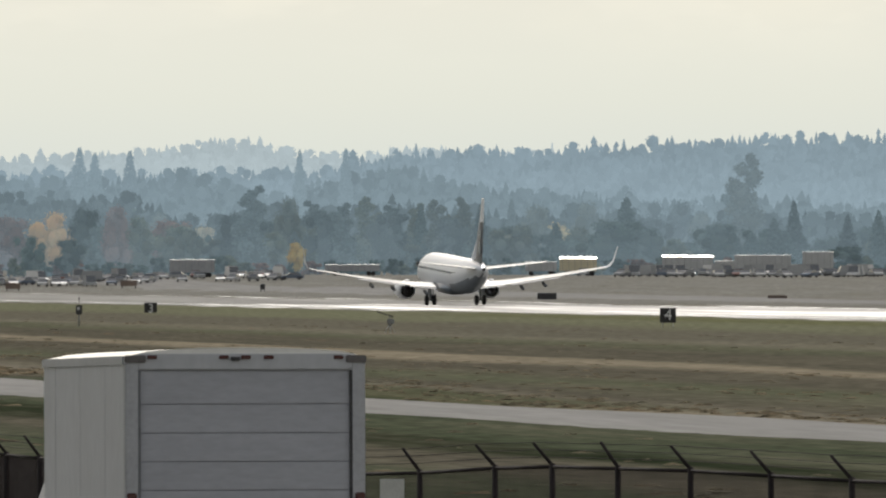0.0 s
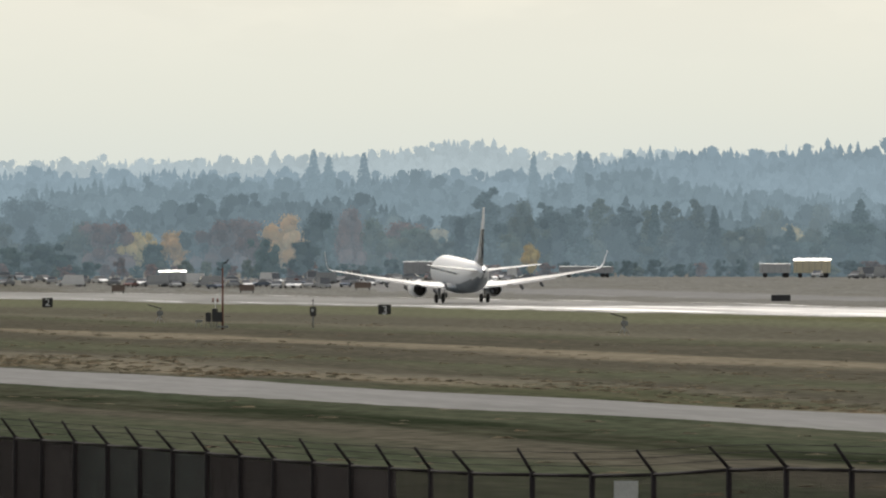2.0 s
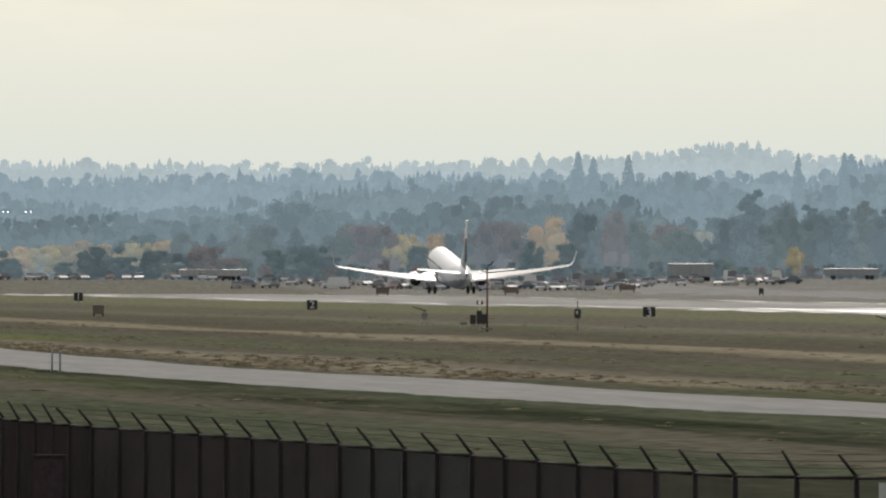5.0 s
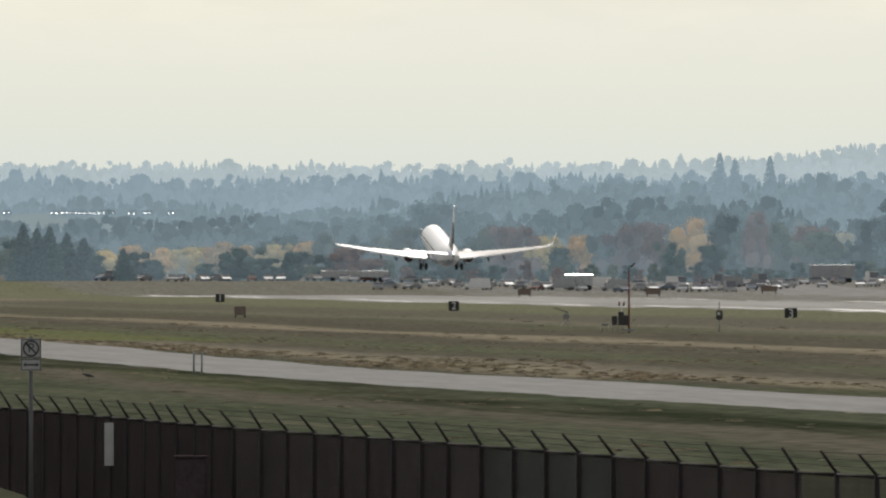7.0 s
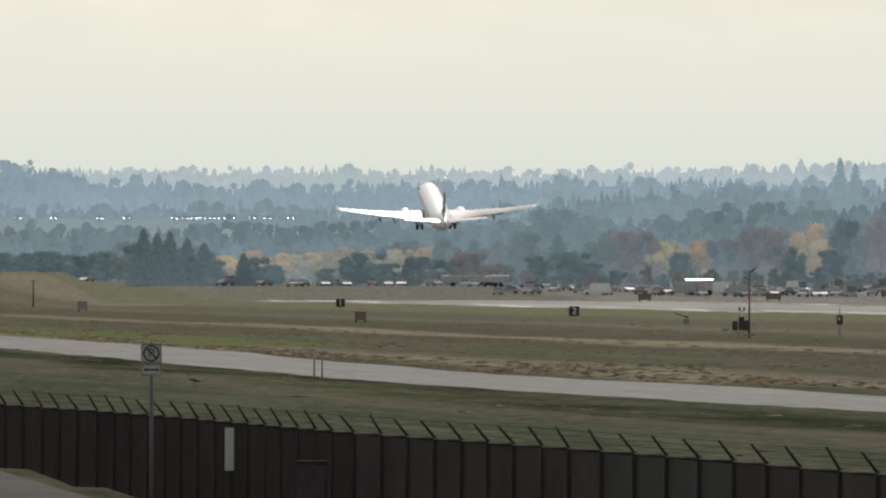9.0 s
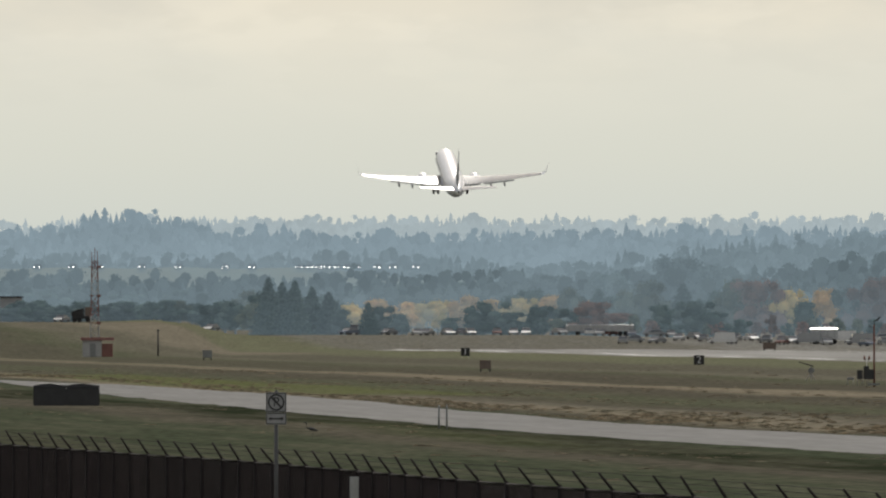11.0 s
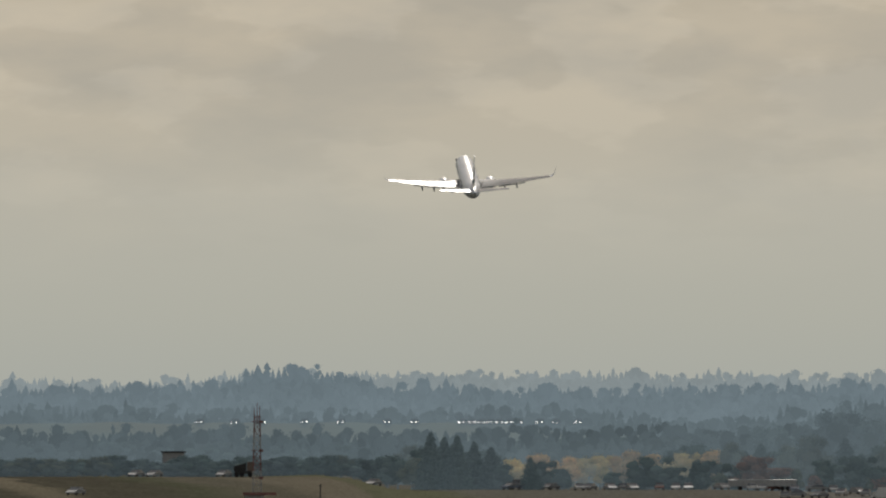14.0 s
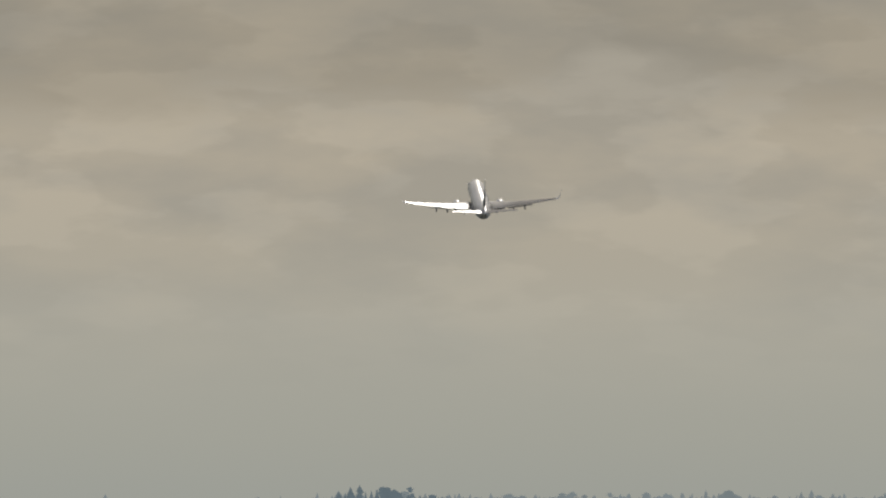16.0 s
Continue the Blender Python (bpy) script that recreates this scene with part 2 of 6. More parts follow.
# ---- ground ----
def ground_mat():
    m = bpy.data.materials.new("airfield_grass")
    m.use_nodes = True
    nt = m.node_tree
    N, L = nt.nodes.new, nt.links.new
    bs = nt.nodes["Principled BSDF"]
    co = N("ShaderNodeTexCoord")
    rot = N("ShaderNodeMapping")
    rot.vector_type = "POINT"
    rot.inputs["Rotation"].default_value = (0, 0, WAY)
    L(co.outputs["Object"], rot.inputs[0])      # x: across, y: along the runway
    # wandering of the mown bands
    n1 = N("ShaderNodeTexNoise")
    mp1 = N("ShaderNodeMapping")
    mp1.inputs["Scale"].default_value = (0.05, 0.008, 1)
    L(rot.outputs[0], mp1.inputs[0])
    L(mp1.outputs[0], n1.inputs[0])
    n1.inputs["Scale"].default_value, n1.inputs["Detail"].default_value = 1.0, 4
    sep = N("ShaderNodeSeparateXYZ")
    L(rot.outputs[0], sep.inputs[0])
    sh = N("ShaderNodeMath")
    sh.operation = "MULTIPLY_ADD"
    L(n1.outputs[0], sh.inputs[0])
    sh.inputs[1].default_value = 14.0
    L(sep.outputs["X"], sh.inputs[2])
    mr = N("ShaderNodeMapRange")
    mr.inputs["From Min"].default_value, mr.inputs["From Max"].default_value = 47.0, 427.0
    L(sh.outputs[0], mr.inputs["Value"])
    ramp = N("ShaderNodeValToRGB")
    green, dgreen, tan, brown, straw, olive = (0.060, 0.070, 0.045), (0.042, 0.049, 0.031), (0.158, 0.144, 0.113), (0.090, 0.083, 0.064), (0.218, 0.190, 0.140), (0.094, 0.102, 0.066)
    # these four far bands have distance haze put into their colour
    pale = (0.215, 0.212, 0.195)
    hazegreen = (0.150, 0.154, 0.100)
    hazebrown = (0.165, 0.160, 0.138)
    farbrown = (0.120, 0.113, 0.088)
    # flat band: dark grass with the road edge's shade put into its colour
    ditch_shade = (0.026, 0.032, 0.019)
    bands = [(40, dgreen), (47, green), (55, green), (59, brown), (62, brown), (64, ditch_shade), (69, ditch_shade), (71, green), (82, green), (85, brown), (88, straw), (94, tan),
             (98, brown), (108, olive), (116, brown), (123, brown), (127, straw), (132, straw), (135, brown), (150, brown), (158, olive), (166, tan), (174, farbrown), (192, farbrown), (200, hazegreen), (220, hazegreen), (226, hazebrown), (290, hazebrown), (298, pale)]
    e = ramp.color_ramp.elements
    for i, (q, c) in enumerate(bands):
        p = min(1, max(0, (q - 40) / 380))
        if i == 0:
            el = e[0]
        elif i == 1:
            el = e[1]
        else:
            el = e.new(p)
        el.position, el.color = p, (*c, 1)
    L(mr.outputs[0], ramp.inputs[0])
    # tufts and dry patches at two scales
    mp2 = N("ShaderNodeMapping")
    mp2.inputs["Scale"].default_value = (0.28, 0.022, 1)
    L(rot.outputs[0], mp2.inputs[0])
    n2 = N("ShaderNodeTexNoise")
    n2.inputs["Scale"].default_value, n2.inputs["Detail"].default_value, n2.inputs["Roughness"].default_value = 1.0, 6, 0.62
    L(mp2.outputs[0], n2.inputs[0])
    n3 = N("ShaderNodeTexNoise")
    mp3 = N("ShaderNodeMapping")
    mp3.inputs["Scale"].default_value = (1.6, 0.35, 1)
    L(rot.outputs[0], mp3.inputs[0])
    L(mp3.outputs[0], n3.inputs[0])
    n3.inputs["Scale"].default_value, n3.inputs["Detail"].default_value = 1.0, 4
    pr = N("ShaderNodeMapRange")
    pr.inputs["From Min"].default_value, pr.inputs["From Max"].default_value = 0.42, 0.66
    L(n2.outputs[0], pr.inputs["Value"])
    mix = N("ShaderNodeMix")
    mix.data_type = "RGBA"
    sc = N("ShaderNodeMath")
    sc.operation = "MULTIPLY"
    sc.inputs[1].default_value = 0.42
    L(pr.outputs[0], sc.inputs[0])
    L(sc.outputs[0], mix.inputs["Factor"])
    # along the way the bands change: green beside the near road bend, dark rough grass far out
    banded = ramp.outputs[0]
    for q0, q1, s0, s1, soft_q, soft_s, amount, tone in ((40, 205, 1340, 2600, 30, 260, 0.30, (0.098, 0.100, 0.070)), (87, 106, 1000, 1480, 5, 60, 0.85, (0.118, 0.132, 0.056)), (170, 202, 2200, 2700, 8, 120, 0.85, (0.205, 0.182, 0.140)),
                                                         (82, 96, 480, 640, 3, 60, 0.72, (0.046, 0.058, 0.028)), (205, 222, 880, 1330, 6, 90, 0.55, (0.120, 0.122, 0.056)), (60, 68, 560, 760, 3, 60, 0.7, (0.060, 0.070, 0.036))):
        fac = None
        for src, lo, hi, soft in ((sh.outputs[0], q0 + 7, q1 + 7, soft_q), (sep.outputs["Y"], s0, s1, soft_s)):
            for edge0, edge1 in ((lo, lo + soft), (hi, hi - soft)):
                g = N("ShaderNodeMapRange")
                g.interpolation_type = "SMOOTHSTEP"
                g.inputs["From Min"].default_value, g.inputs["From Max"].default_value = edge0, edge1
                L(src, g.inputs["Value"])
                if fac is None:
                    g.inputs["To Max"].default_value = amount
                    fac = g.outputs[0]
                else:
                    mul = N("ShaderNodeMath")
                    mul.operation = "MULTIPLY"
                    L(fac, mul.inputs[0])
                    L(g.outputs[0], mul.inputs[1])
                    fac = mul.outputs[0]
        over = N("ShaderNodeMix")
        over.data_type = "RGBA"
        L(fac, over.inputs["Factor"])
        L(banded, over.inputs["A"])
        over.inputs["B"].default_value = (*tone, 1)
        banded = over.outputs["Result"]
    L(banded, mix.inputs["A"])
    mix.inputs["B"].default_value = (0.138, 0.128, 0.094, 1)
    br = N("ShaderNodeMapRange")
    br.inputs["From Min"].default_value, br.inputs["From Max"].default_value = 0.3, 0.7
    br.inputs["To Min"].default_value, br.inputs["To Max"].default_value = 0.66, 1.32
    L(n3.outputs[0], br.inputs["Value"])
    vm = N("ShaderNodeVectorMath")
    vm.operation = "SCALE"
    L(mix.outputs["Result"], vm.inputs[0])
    L(br.outputs[0], vm.inputs["Scale"])
    L(vm.outputs[0], bs.inputs["Base Color"])
    bs.inputs["Roughness"].default_value, bs.inputs["Specular IOR Level"].default_value = 1.0, 0.0
    return m


def road_q(s):
    """The service road bends a little towards the runway at its near end."""
    return 76 + 10 * (1 - smooth(380, 640, s)) + 4.5 * smooth(800, 1100, s)


def strip(name, s_list, q0, q1, lift, mat, nq=4, centre=None, width=None):
    """A paved strip along the runway's way that lies on the ground."""
    bm = bm_new()
    rows = []
    for s in s_list:
        row = []
        for j in range(nq + 1):
            wob = 0.55 * noise.noise((s * 0.05, j * 3.1, 7.7)) + 0.5 * noise.noise((s * 0.013, j * 1.7, 2.2)) if centre and j in (0, nq) else 0
            k = width(s) if width else 1.0
            p = field(s, (centre(s) if centre else 0) + k * (q0 + (q1 - q0) * j / nq + wob))
            p.z = ground_z(p.x, p.y) + lift - (0.12 if j in (0, nq) else 0)
            row.append(p)
        rows.append(row)
    loft(bm, rows, close=False, caps=False)
    bmesh.ops.recalc_face_normals(bm, faces=bm.faces)
    for f in bm.faces:
        if f.normal.z < 0:
            f.normal_flip()
    return obj(name, bm, mat)


FAR_END = 1560      # where the runway changes to the duller copy that stands in for lost glare


def build_ground():
    bm = bm_new()
    rows = []
    radii = [2, 20, 50] + [80 + 6 * i for i in range(26)] + [236 + 236 * (1.022 ** i - 1) for i in range(1, 142)]
    radii = [r for r in radii if r < 4990] + [4990]
    angles = [radians(a) for a in [-180, -150, -120, -90, -60, -40, -25] + [-16 + 0.16 * i for i in range(150)] + [9, 12, 20, 35, 60, 90, 120, 150]]
    for r in radii:
        rows.append([Vector((r * math.sin(a), r * math.cos(a), ground_z(r * math.sin(a), r * math.cos(a)) if abs(a) < 0.6 else (1.6 if r < 150 else 0.0))) for a in angles])
    loft(bm, rows, close=True, caps=False)
    for f in bm.faces:
        f.normal_update()
        if f.normal.z < 0:
            f.normal_flip()
    g = obj("ground", bm, ground_mat())
    tagged(g, "flat airfield of mown green grass and dry straw-coloured bands", "ground", kind="structure")

    asphalt = node_mat("runway_asphalt", (0.105, 0.103, 0.097), rough=0.74, rough_low=0.42, var=0.3, scale=0.35, fine=2.5, stretch=(0.5, 0.012, 1), spec=0.4, turn=WAY)
    road = node_mat("road_asphalt", (0.20, 0.198, 0.192), rough=1.0, var=0.22, scale=0.5, fine=3.0, stretch=(0.8, 0.05, 1), spec=0.05, turn=WAY)
    ss = [300 + 25 * i for i in range(88)]
    # duller, paler copy of the runway: haze and lost glare painted in
    worn = node_mat("runway_far_haze", (0.225, 0.222, 0.21), rough=1.0, rough_low=0.85, var=0.3, scale=0.35, fine=2.5, stretch=(0.5, 0.012, 1), spec=0.08, turn=WAY)
    tagged(strip("runway", [FAR_END + 25 * i for i in range(int((2500 - FAR_END) / 25))], 223, 284, 0.10, worn, 8), "far runway section with haze and lost glare in its colour", "runway", kind="structure")
    tagged(strip("runway", [s for s in ss if s < FAR_END] + [FAR_END], 223, 284, 0.10, asphalt, 8), "long pale grey asphalt runway shining against the light", "runway", kind="structure")
    paint = node_mat("runway_paint", (0.55, 0.55, 0.52), rough=0.6, var=0.25, scale=0.4, fine=3, stretch=(0.5, 0.05, 1), turn=WAY)
    # edge lines; their white also stands in for glare along the edges
    for q in (227, 280):
        tagged(strip("runway_edge_line", ss, q, q + 0.95, 0.235, paint, 1), "long white painted runway edge line, also standing in for glare", "marking", kind="structure")
    tagged(strip("road", [200 + 4 * i for i in range(276)], -6.4, 6.4, 0.12, road, centre=road_q, width=lambda s: 1 - 0.93 * smooth(1090, 1300, s)), "narrow grey asphalt service road through the grass", "road", kind="structure")
    tagged(strip("taxiway", [1300 + 25 * i for i in range(90)], 352, 372, 0.10, road), "pale grey taxiway beyond the runway", "taxiway", kind="structure")
    bm = bm_new()
    rows = []
    for i in range(60):
        al = -60 + 3 * i
        row = []
        for ac in (-3.6, 0, 3.3):
            x, y = -2 - 0.277 * al + 0.961 * ac, 135 + 0.961 * al + 0.277 * ac
            row.append(Vector((x, y, ground_z(x, y) + 0.04)))
        rows.append(row)
    loft(bm, rows, close=False, caps=False)
    lane = obj("road", bm, node_mat("lane_asphalt", (0.115, 0.108, 0.10), rough=1.0, var=0.25, scale=0.6, fine=6, spec=0.0))
    tagged(lane, "dark asphalt public road in front of the fence", "road", kind="structure")
    return road


ROAD_MAT = build_ground()


def grass_tufts():
    """Rough dry tufts standing in the mown bands, too many to count."""
    rng = random.Random(77)
    m = leaf_mat("tuft_grass", (0.19, 0.165, 0.115), var=0.35, scale=0.08)
    verts, faces = [], []
    made = 0
    while made < 4200:
        s = 300 + 1300 * rng.random() ** 1.6
        q = rng.choice((rng.uniform(82, 92), rng.uniform(82, 98), rng.uniform(84, 130), rng.uniform(50, 190)))
        if abs(q - road_q(s)) < 7.0:
            continue
        patch = noise.noise((s * 0.012, q * 0.11, 3.0))
        if rng.random() > 0.35 + patch * 1.3:
            continue
        p = field(s, q)
        p.z = ground_z(p.x, p.y)
        h = rng.uniform(0.025, 0.07) * (1.5 if 82 < q < 95 else 1.0)
        for _ in range(4):
            a = rng.uniform(0, 6.283)
            w = rng.uniform(0.25, 0.8)
            k = len(verts)
            dx, dy = math.cos(a) * w, math.sin(a) * w
            verts += [Vector((p.x - dx, p.y - dy, p.z - 0.03)), Vector((p.x + dx, p.y + dy, p.z - 0.03)), Vector((p.x + dx * rng.uniform(-0.6, 0.8), p.y + dy * 0.5, p.z + h * rng.uniform(0.6, 1.2)))]
            faces.append((k, k + 1, k + 2))
        made += 1
    me = bpy.data.meshes.new("grass_tufts")
    me.from_pydata([tuple(v) for v in verts], [], faces)
    me.materials.append(m)
    tagged(new("grass_tufts", me), "ragged dry grass tufts scattered over the airfield", "grass", kind="stuff")


grass_tufts()


# ---- the airliner ----
WHITE = node_mat("aircraft_white", (0.76, 0.79, 0.84), rough=0.32, var=0.05, scale=0.4, fine=4.0, spec=0.5)
NAVY = node_mat("aircraft_navy", (0.018, 0.028, 0.055), rough=0.3, var=0.2, scale=0.6, fine=5.0)
# pale emblem colour; on the belly and fairing it paints in their shadow
PALE_SHADE = node_mat("aircraft_pale_and_shade", (0.24, 0.28, 0.33), rough=0.3, var=0.15, scale=0.8, fine=5.0)
GREY = node_mat("wing_grey", (0.19, 0.197, 0.21), rough=0.36, metal=0.0, var=0.10, scale=0.7, fine=5.0, spec=0.08)
FLAP = node_mat("flap_grey", (0.15, 0.155, 0.165), rough=0.55, metal=0.0, var=0.12, scale=0.9, fine=6.0, spec=0.15)
BARE = node_mat("bare_metal", (0.65, 0.65, 0.66), rough=0.22, metal=0.9, var=0.10, scale=1.0, fine=8.0)
DARK = node_mat("engine_dark", (0.05, 0.05, 0.052), rough=0.5, metal=0.5, var=0.3, scale=2, fine=15)
PANE = node_mat("cabin_pane", (0.22, 0.24, 0.27), rough=0.15, var=0.1, scale=2, fine=10)
RUBBER = node_mat("rubber", (0.022, 0.022, 0.023), rough=0.85, var=0.25, scale=4, fine=40)
STEEL = node_mat("strut_grey", (0.40, 0.40, 0.40), rough=0.45, metal=0.3, var=0.15, scale=3, fine=20)


def foil(chord_le, chord_te, x, z, thick, vertical=False, lean=0.0):
    """Section ring of a wing or fin, from leading to trailing edge and back."""
    c = chord_le - chord_te
    pts = []
    upper = [(0.0, 0.0), (0.012, 0.24), (0.04, 0.46), (0.10, 0.72), (0.20, 0.92), (0.35, 1.0), (0.50, 0.92), (0.65, 0.74), (0.80, 0.47), (0.92, 0.21), (1.0, 0.03)]
    lower = [(t, -0.72 * h) for t, h in upper[:0:-1]]
    for t, h in upper + lower:
        y = chord_le - c * t
        pts.append(Vector((x + h * thick / 2, y, z)) if vertical else Vector((x, y, z + h * thick / 2)))
    return pts


def build_airliner():
    root = empty("airliner", Matrix(), "white twin-engined jet airliner with dark tail fin and winglets", "aircraft")
    # fuselage: nose at +19.6, tail cone at -19.9
    prof = [(19.6, 0.05, 2.85), (19.3, 0.45, 2.85), (18.6, 0.95, 2.95), (17.6, 1.38, 3.15), (16.2, 1.72, 3.35), (14.5, 1.88, 3.48), (8, 1.9, 3.5), (2, 1.9, 3.5), (-6, 1.9, 3.5),
            (-9.5, 1.86, 3.56), (-12.9, 1.62, 3.82), (-15.9, 1.20, 4.15), (-18.1, 0.75, 4.42), (-19.5, 0.38, 4.58), (-19.9, 0.2, 4.62)]
    bm = bm_new()
    n = 28
    rings = []
    for y, r, z in prof:
        k = min(1, r / 1.6)
        ring = []
        for i in range(n):
            a = 2 * math.pi * i / n
            zz = math.sin(a) * r * (1.0 + 0.07 * k)
            ring.append(Vector((math.cos(a) * r, y, z + zz)))
        rings.append(ring)
    loft(bm, rings)
    for f in bm.faces:
        c = f.calc_center_median()
        f.material_index = 0
        if c.z < 2.4 + max(0, -c.y - 7) * 0.13 and c.y < 16:
            f.material_index = 1        # belly band, its shadow put into a darker blue-grey
    crease(bm)
    part("fuselage", bm, [WHITE, PALE_SHADE], root)
    bm = bm_new()
    rings = []
    for y, r in ((6.6, 0.1), (5.5, 1.5), (3, 2.0), (-1, 2.05), (-4, 1.6), (-6.0, 0.2)):
        rings.append([Vector((math.cos(2 * math.pi * i / 16) * r, y, 2.0 + math.sin(2 * math.pi * i / 16) * r * 0.42)) for i in range(16)])
    loft(bm, rings)
    crease(bm)
    part("wing_fairing", bm, PALE_SHADE, root)
    bm = bm_new()
    tube(bm, (0, -19.6, 4.6), (0, -20.2, 4.66), 0.24, 0.16, 12)
    part("tail_exhaust", bm, DARK, root, "dark tail-cone exhaust")
    # cheat line and cabin windows
    for sx in (-1, 1):
        for i in range(48):
            y = 14.0 - i * 0.52
            if 1.2 < y < 2.0:
                continue
            bm = bm_new()
            r = 1.9 if y > -8 else 1.9 - (-8 - y) * 0.05
            box(bm, sx * (r - 0.03) - 0.02, y - 0.10, 3.78, sx * (r - 0.03) + 0.02, y + 0.10, 4.02)
            part("cabin_window", bm, PANE, root)
        bm = bm_new()
        box(bm, sx * 1.45 - 0.25, 16.55, 3.85, sx * 1.45 + 0.12, 17.2, 4.35, 0.05)
        part("cockpit_window", bm, DARK, root)
    # wings
    for sx in (-1, 1):
        bm = bm_new()
        rings = [foil(6.6, -1.5, sx * 1.5, 1.95, 0.95), foil(4.0, -1.75, sx * 5.8, 2.36, 0.62), foil(0.9, -2.65, sx * 12, 3.32, 0.34), foil(-1.3, -3.15, sx * 16.8, 4.18, 0.20)]
        loft(bm, between_rings(rings, 3))
        crease(bm)
        wing = part("wing", bm, GREY, root)
        bm = bm_new()
        rings = [foil(-1.3, -3.15, sx * 16.8, 4.18, 0.20), foil(-1.9, -3.35, sx * 17.3, 4.4, 0.15), foil(-2.6, -3.65, sx * 17.65, 4.95, 0.12), foil(-3.9, -4.45, sx * 18.0, 6.65, 0.07)]
        loft(bm, rings)
        crease(bm)
        part("winglet", bm, WHITE, wing, "white blended winglet swept upward")
        # take-off flaps, lowered behind the trailing edge
        for (xa, ya, za), (xb, yb, zb) in (((2.2, -1.45, 1.88), (5.5, -1.75, 2.24)), ((6.1, -1.8, 2.30), (11.6, -2.65, 3.10))):
            bm = bm_new()
            rings = []
            for x, y, z, ch in ((xa, ya, za, 0.55), (xb, yb, zb, 0.42)):
                rings.append([Vector((sx * x, y - d * ch, z + h - d * 0.14 * ch)) for d, h in ((0, 0), (0.1, 0.09), (0.5, 0.07), (1, 0.01), (1, -0.01), (0.5, -0.05), (0.1, -0.07))])
            loft(bm, rings)
            crease(bm, 30)
            part("flap", bm, FLAP, wing)
        for x, y, z in ((3.6, -1.4, 1.55), (7.4, -1.7, 2.05), (9.9, -2.0, 2.4)):
            bm = bm_new()
            loft(bm, [[Vector((sx * x + math.cos(a) * r, y + dy, z + dz + math.sin(a) * r * 1.4)) for a in [2 * math.pi * k / 8 for k in range(8)]] for dy, dz, r in ((1.6, 0.12, 0.03), (0.6, 0.0, 0.17), (-0.9, -0.15, 0.17), (-1.9, -0.25, 0.03))])
            part("flap_track_fairing", bm, FLAP, wing)
        # engine
        bm = bm_new()
        ex, ez = sx * 4.83, 1.50
        rings = []
        for y, r in ((7.35, 0.80), (7.5, 0.90), (7.2, 1.02), (6.2, 1.10), (4.9, 1.06), (3.7, 0.88), (3.65, 0.80)):
            rings.append([Vector((ex + math.cos(a) * r, y, ez + math.sin(a) * r * (1.0 if math.sin(a) > -0.5 else 0.93))) for a in [2 * math.pi * k / 22 for k in range(22)]])
        loft(bm, rings, caps=False)
        nac = part("engine", bm, WHITE, root, "white engine nacelle under the wing")
        for f in nac.data.polygons:
            f.use_smooth = True
        bm = bm_new()
        tube(bm, (ex, 7.1, ez), (ex, 3.9, ez), 0.80, 0.78, 20)
        part("fan", bm, DARK, nac, "dark fan and bypass duct")
        bm = bm_new()
        tube(bm, (ex, 4.1, ez), (ex, 2.7, ez), 0.55, 0.36, 16)
        tube(bm, (ex, 2.7, ez), (ex, 2.2, ez), 0.24, 0.06, 12)
        part("exhaust_nozzle", bm, DARK, nac, "dark metal exhaust nozzle")
        bm = bm_new()
        loft(bm, [foil(6.4, 3.6, ex, 2.4, 0.3, True), foil(5.2, 2.0, ex, 2.75, 0.3, True)])
        part("pylon", bm, WHITE, nac)
        # tailplane
        bm = bm_new()
        loft(bm, [foil(-15.3, -18.8, sx * 0.6, 4.65, 0.36), foil(-18.8, -20.15, sx * 7.17, 5.45, 0.12)])
        crease(bm)
        part("tailplane", bm, GREY, root)
    bm = bm_new()
    loft(bm, [foil(-12.8, -18.8, 0, 5.2, 0.42, True), foil(-14.8, -19.0, 0, 6.1, 0.38, True), foil(-16.0, -19.4, 0, 7.9, 0.30, True)])
    crease(bm)
    fin = part("tail_fin", bm, NAVY, root, "dark navy tail fin with pale tip")
    bm = bm_new()
    loft(bm, [foil(-16.0, -19.4, 0, 7.9, 0.30, True), foil(-17.2, -19.85, 0, 9.9, 0.24, True)])
    crease(bm)
    part("fin_upper", bm, NAVY, fin)
    bm = bm_new()
    loft(bm, [foil(-17.2, -19.85, 0, 9.9, 0.24, True), foil(-18.75, -20.45, 0, 12.6, 0.16, True)])
    crease(bm)
    part("fin_tip", bm, WHITE, fin, "white fin tip")
    bm = bm_new()
    loft(bm, [foil(-11.2, -12.9, 0, 5.2, 0.44, True), foil(-15.9, -16.25, 0, 7.9, 0.32, True), foil(-17.1, -17.35, 0, 9.9, 0.26, True)])
    crease(bm)
    part("fin_leading_edge", bm, WHITE, fin, "white leading edge")
    for sx in (-1, 1):
        bm = bm_new()
        for k, (y, z, r) in enumerate(((-17.9, 7.0, 0.75), (-18.3, 8.6, 0.55))):
            loft(bm, [[Vector((sx * (0.13 + d * 0.03 - 0.02 * k), y + math.cos(a) * r * 0.8, z + math.sin(a) * r)) for a in [2 * math.pi * i / 12 for i in range(12)]] for d in (0, 1)])
        part("tail_emblem", bm, PALE_SHADE, fin, "pale rounded patches on the fin")
    # main gear, hinged at the wing root
    gears = []
    for sx in (-1, 1):
        leg = new("main_gear")
        leg.parent = root
        leg.matrix_basis = pose(sx * 2.86, -0.3, 2.2)
        bm = bm_new()
        tube(bm, (0, 0, 0), (0, 0, -1.65), 0.13, 0.11, 10)
        tube(bm, (0, 0, -0.3), (-sx * 0.9, 0.1, 0.05), 0.07, 0.07, 8)
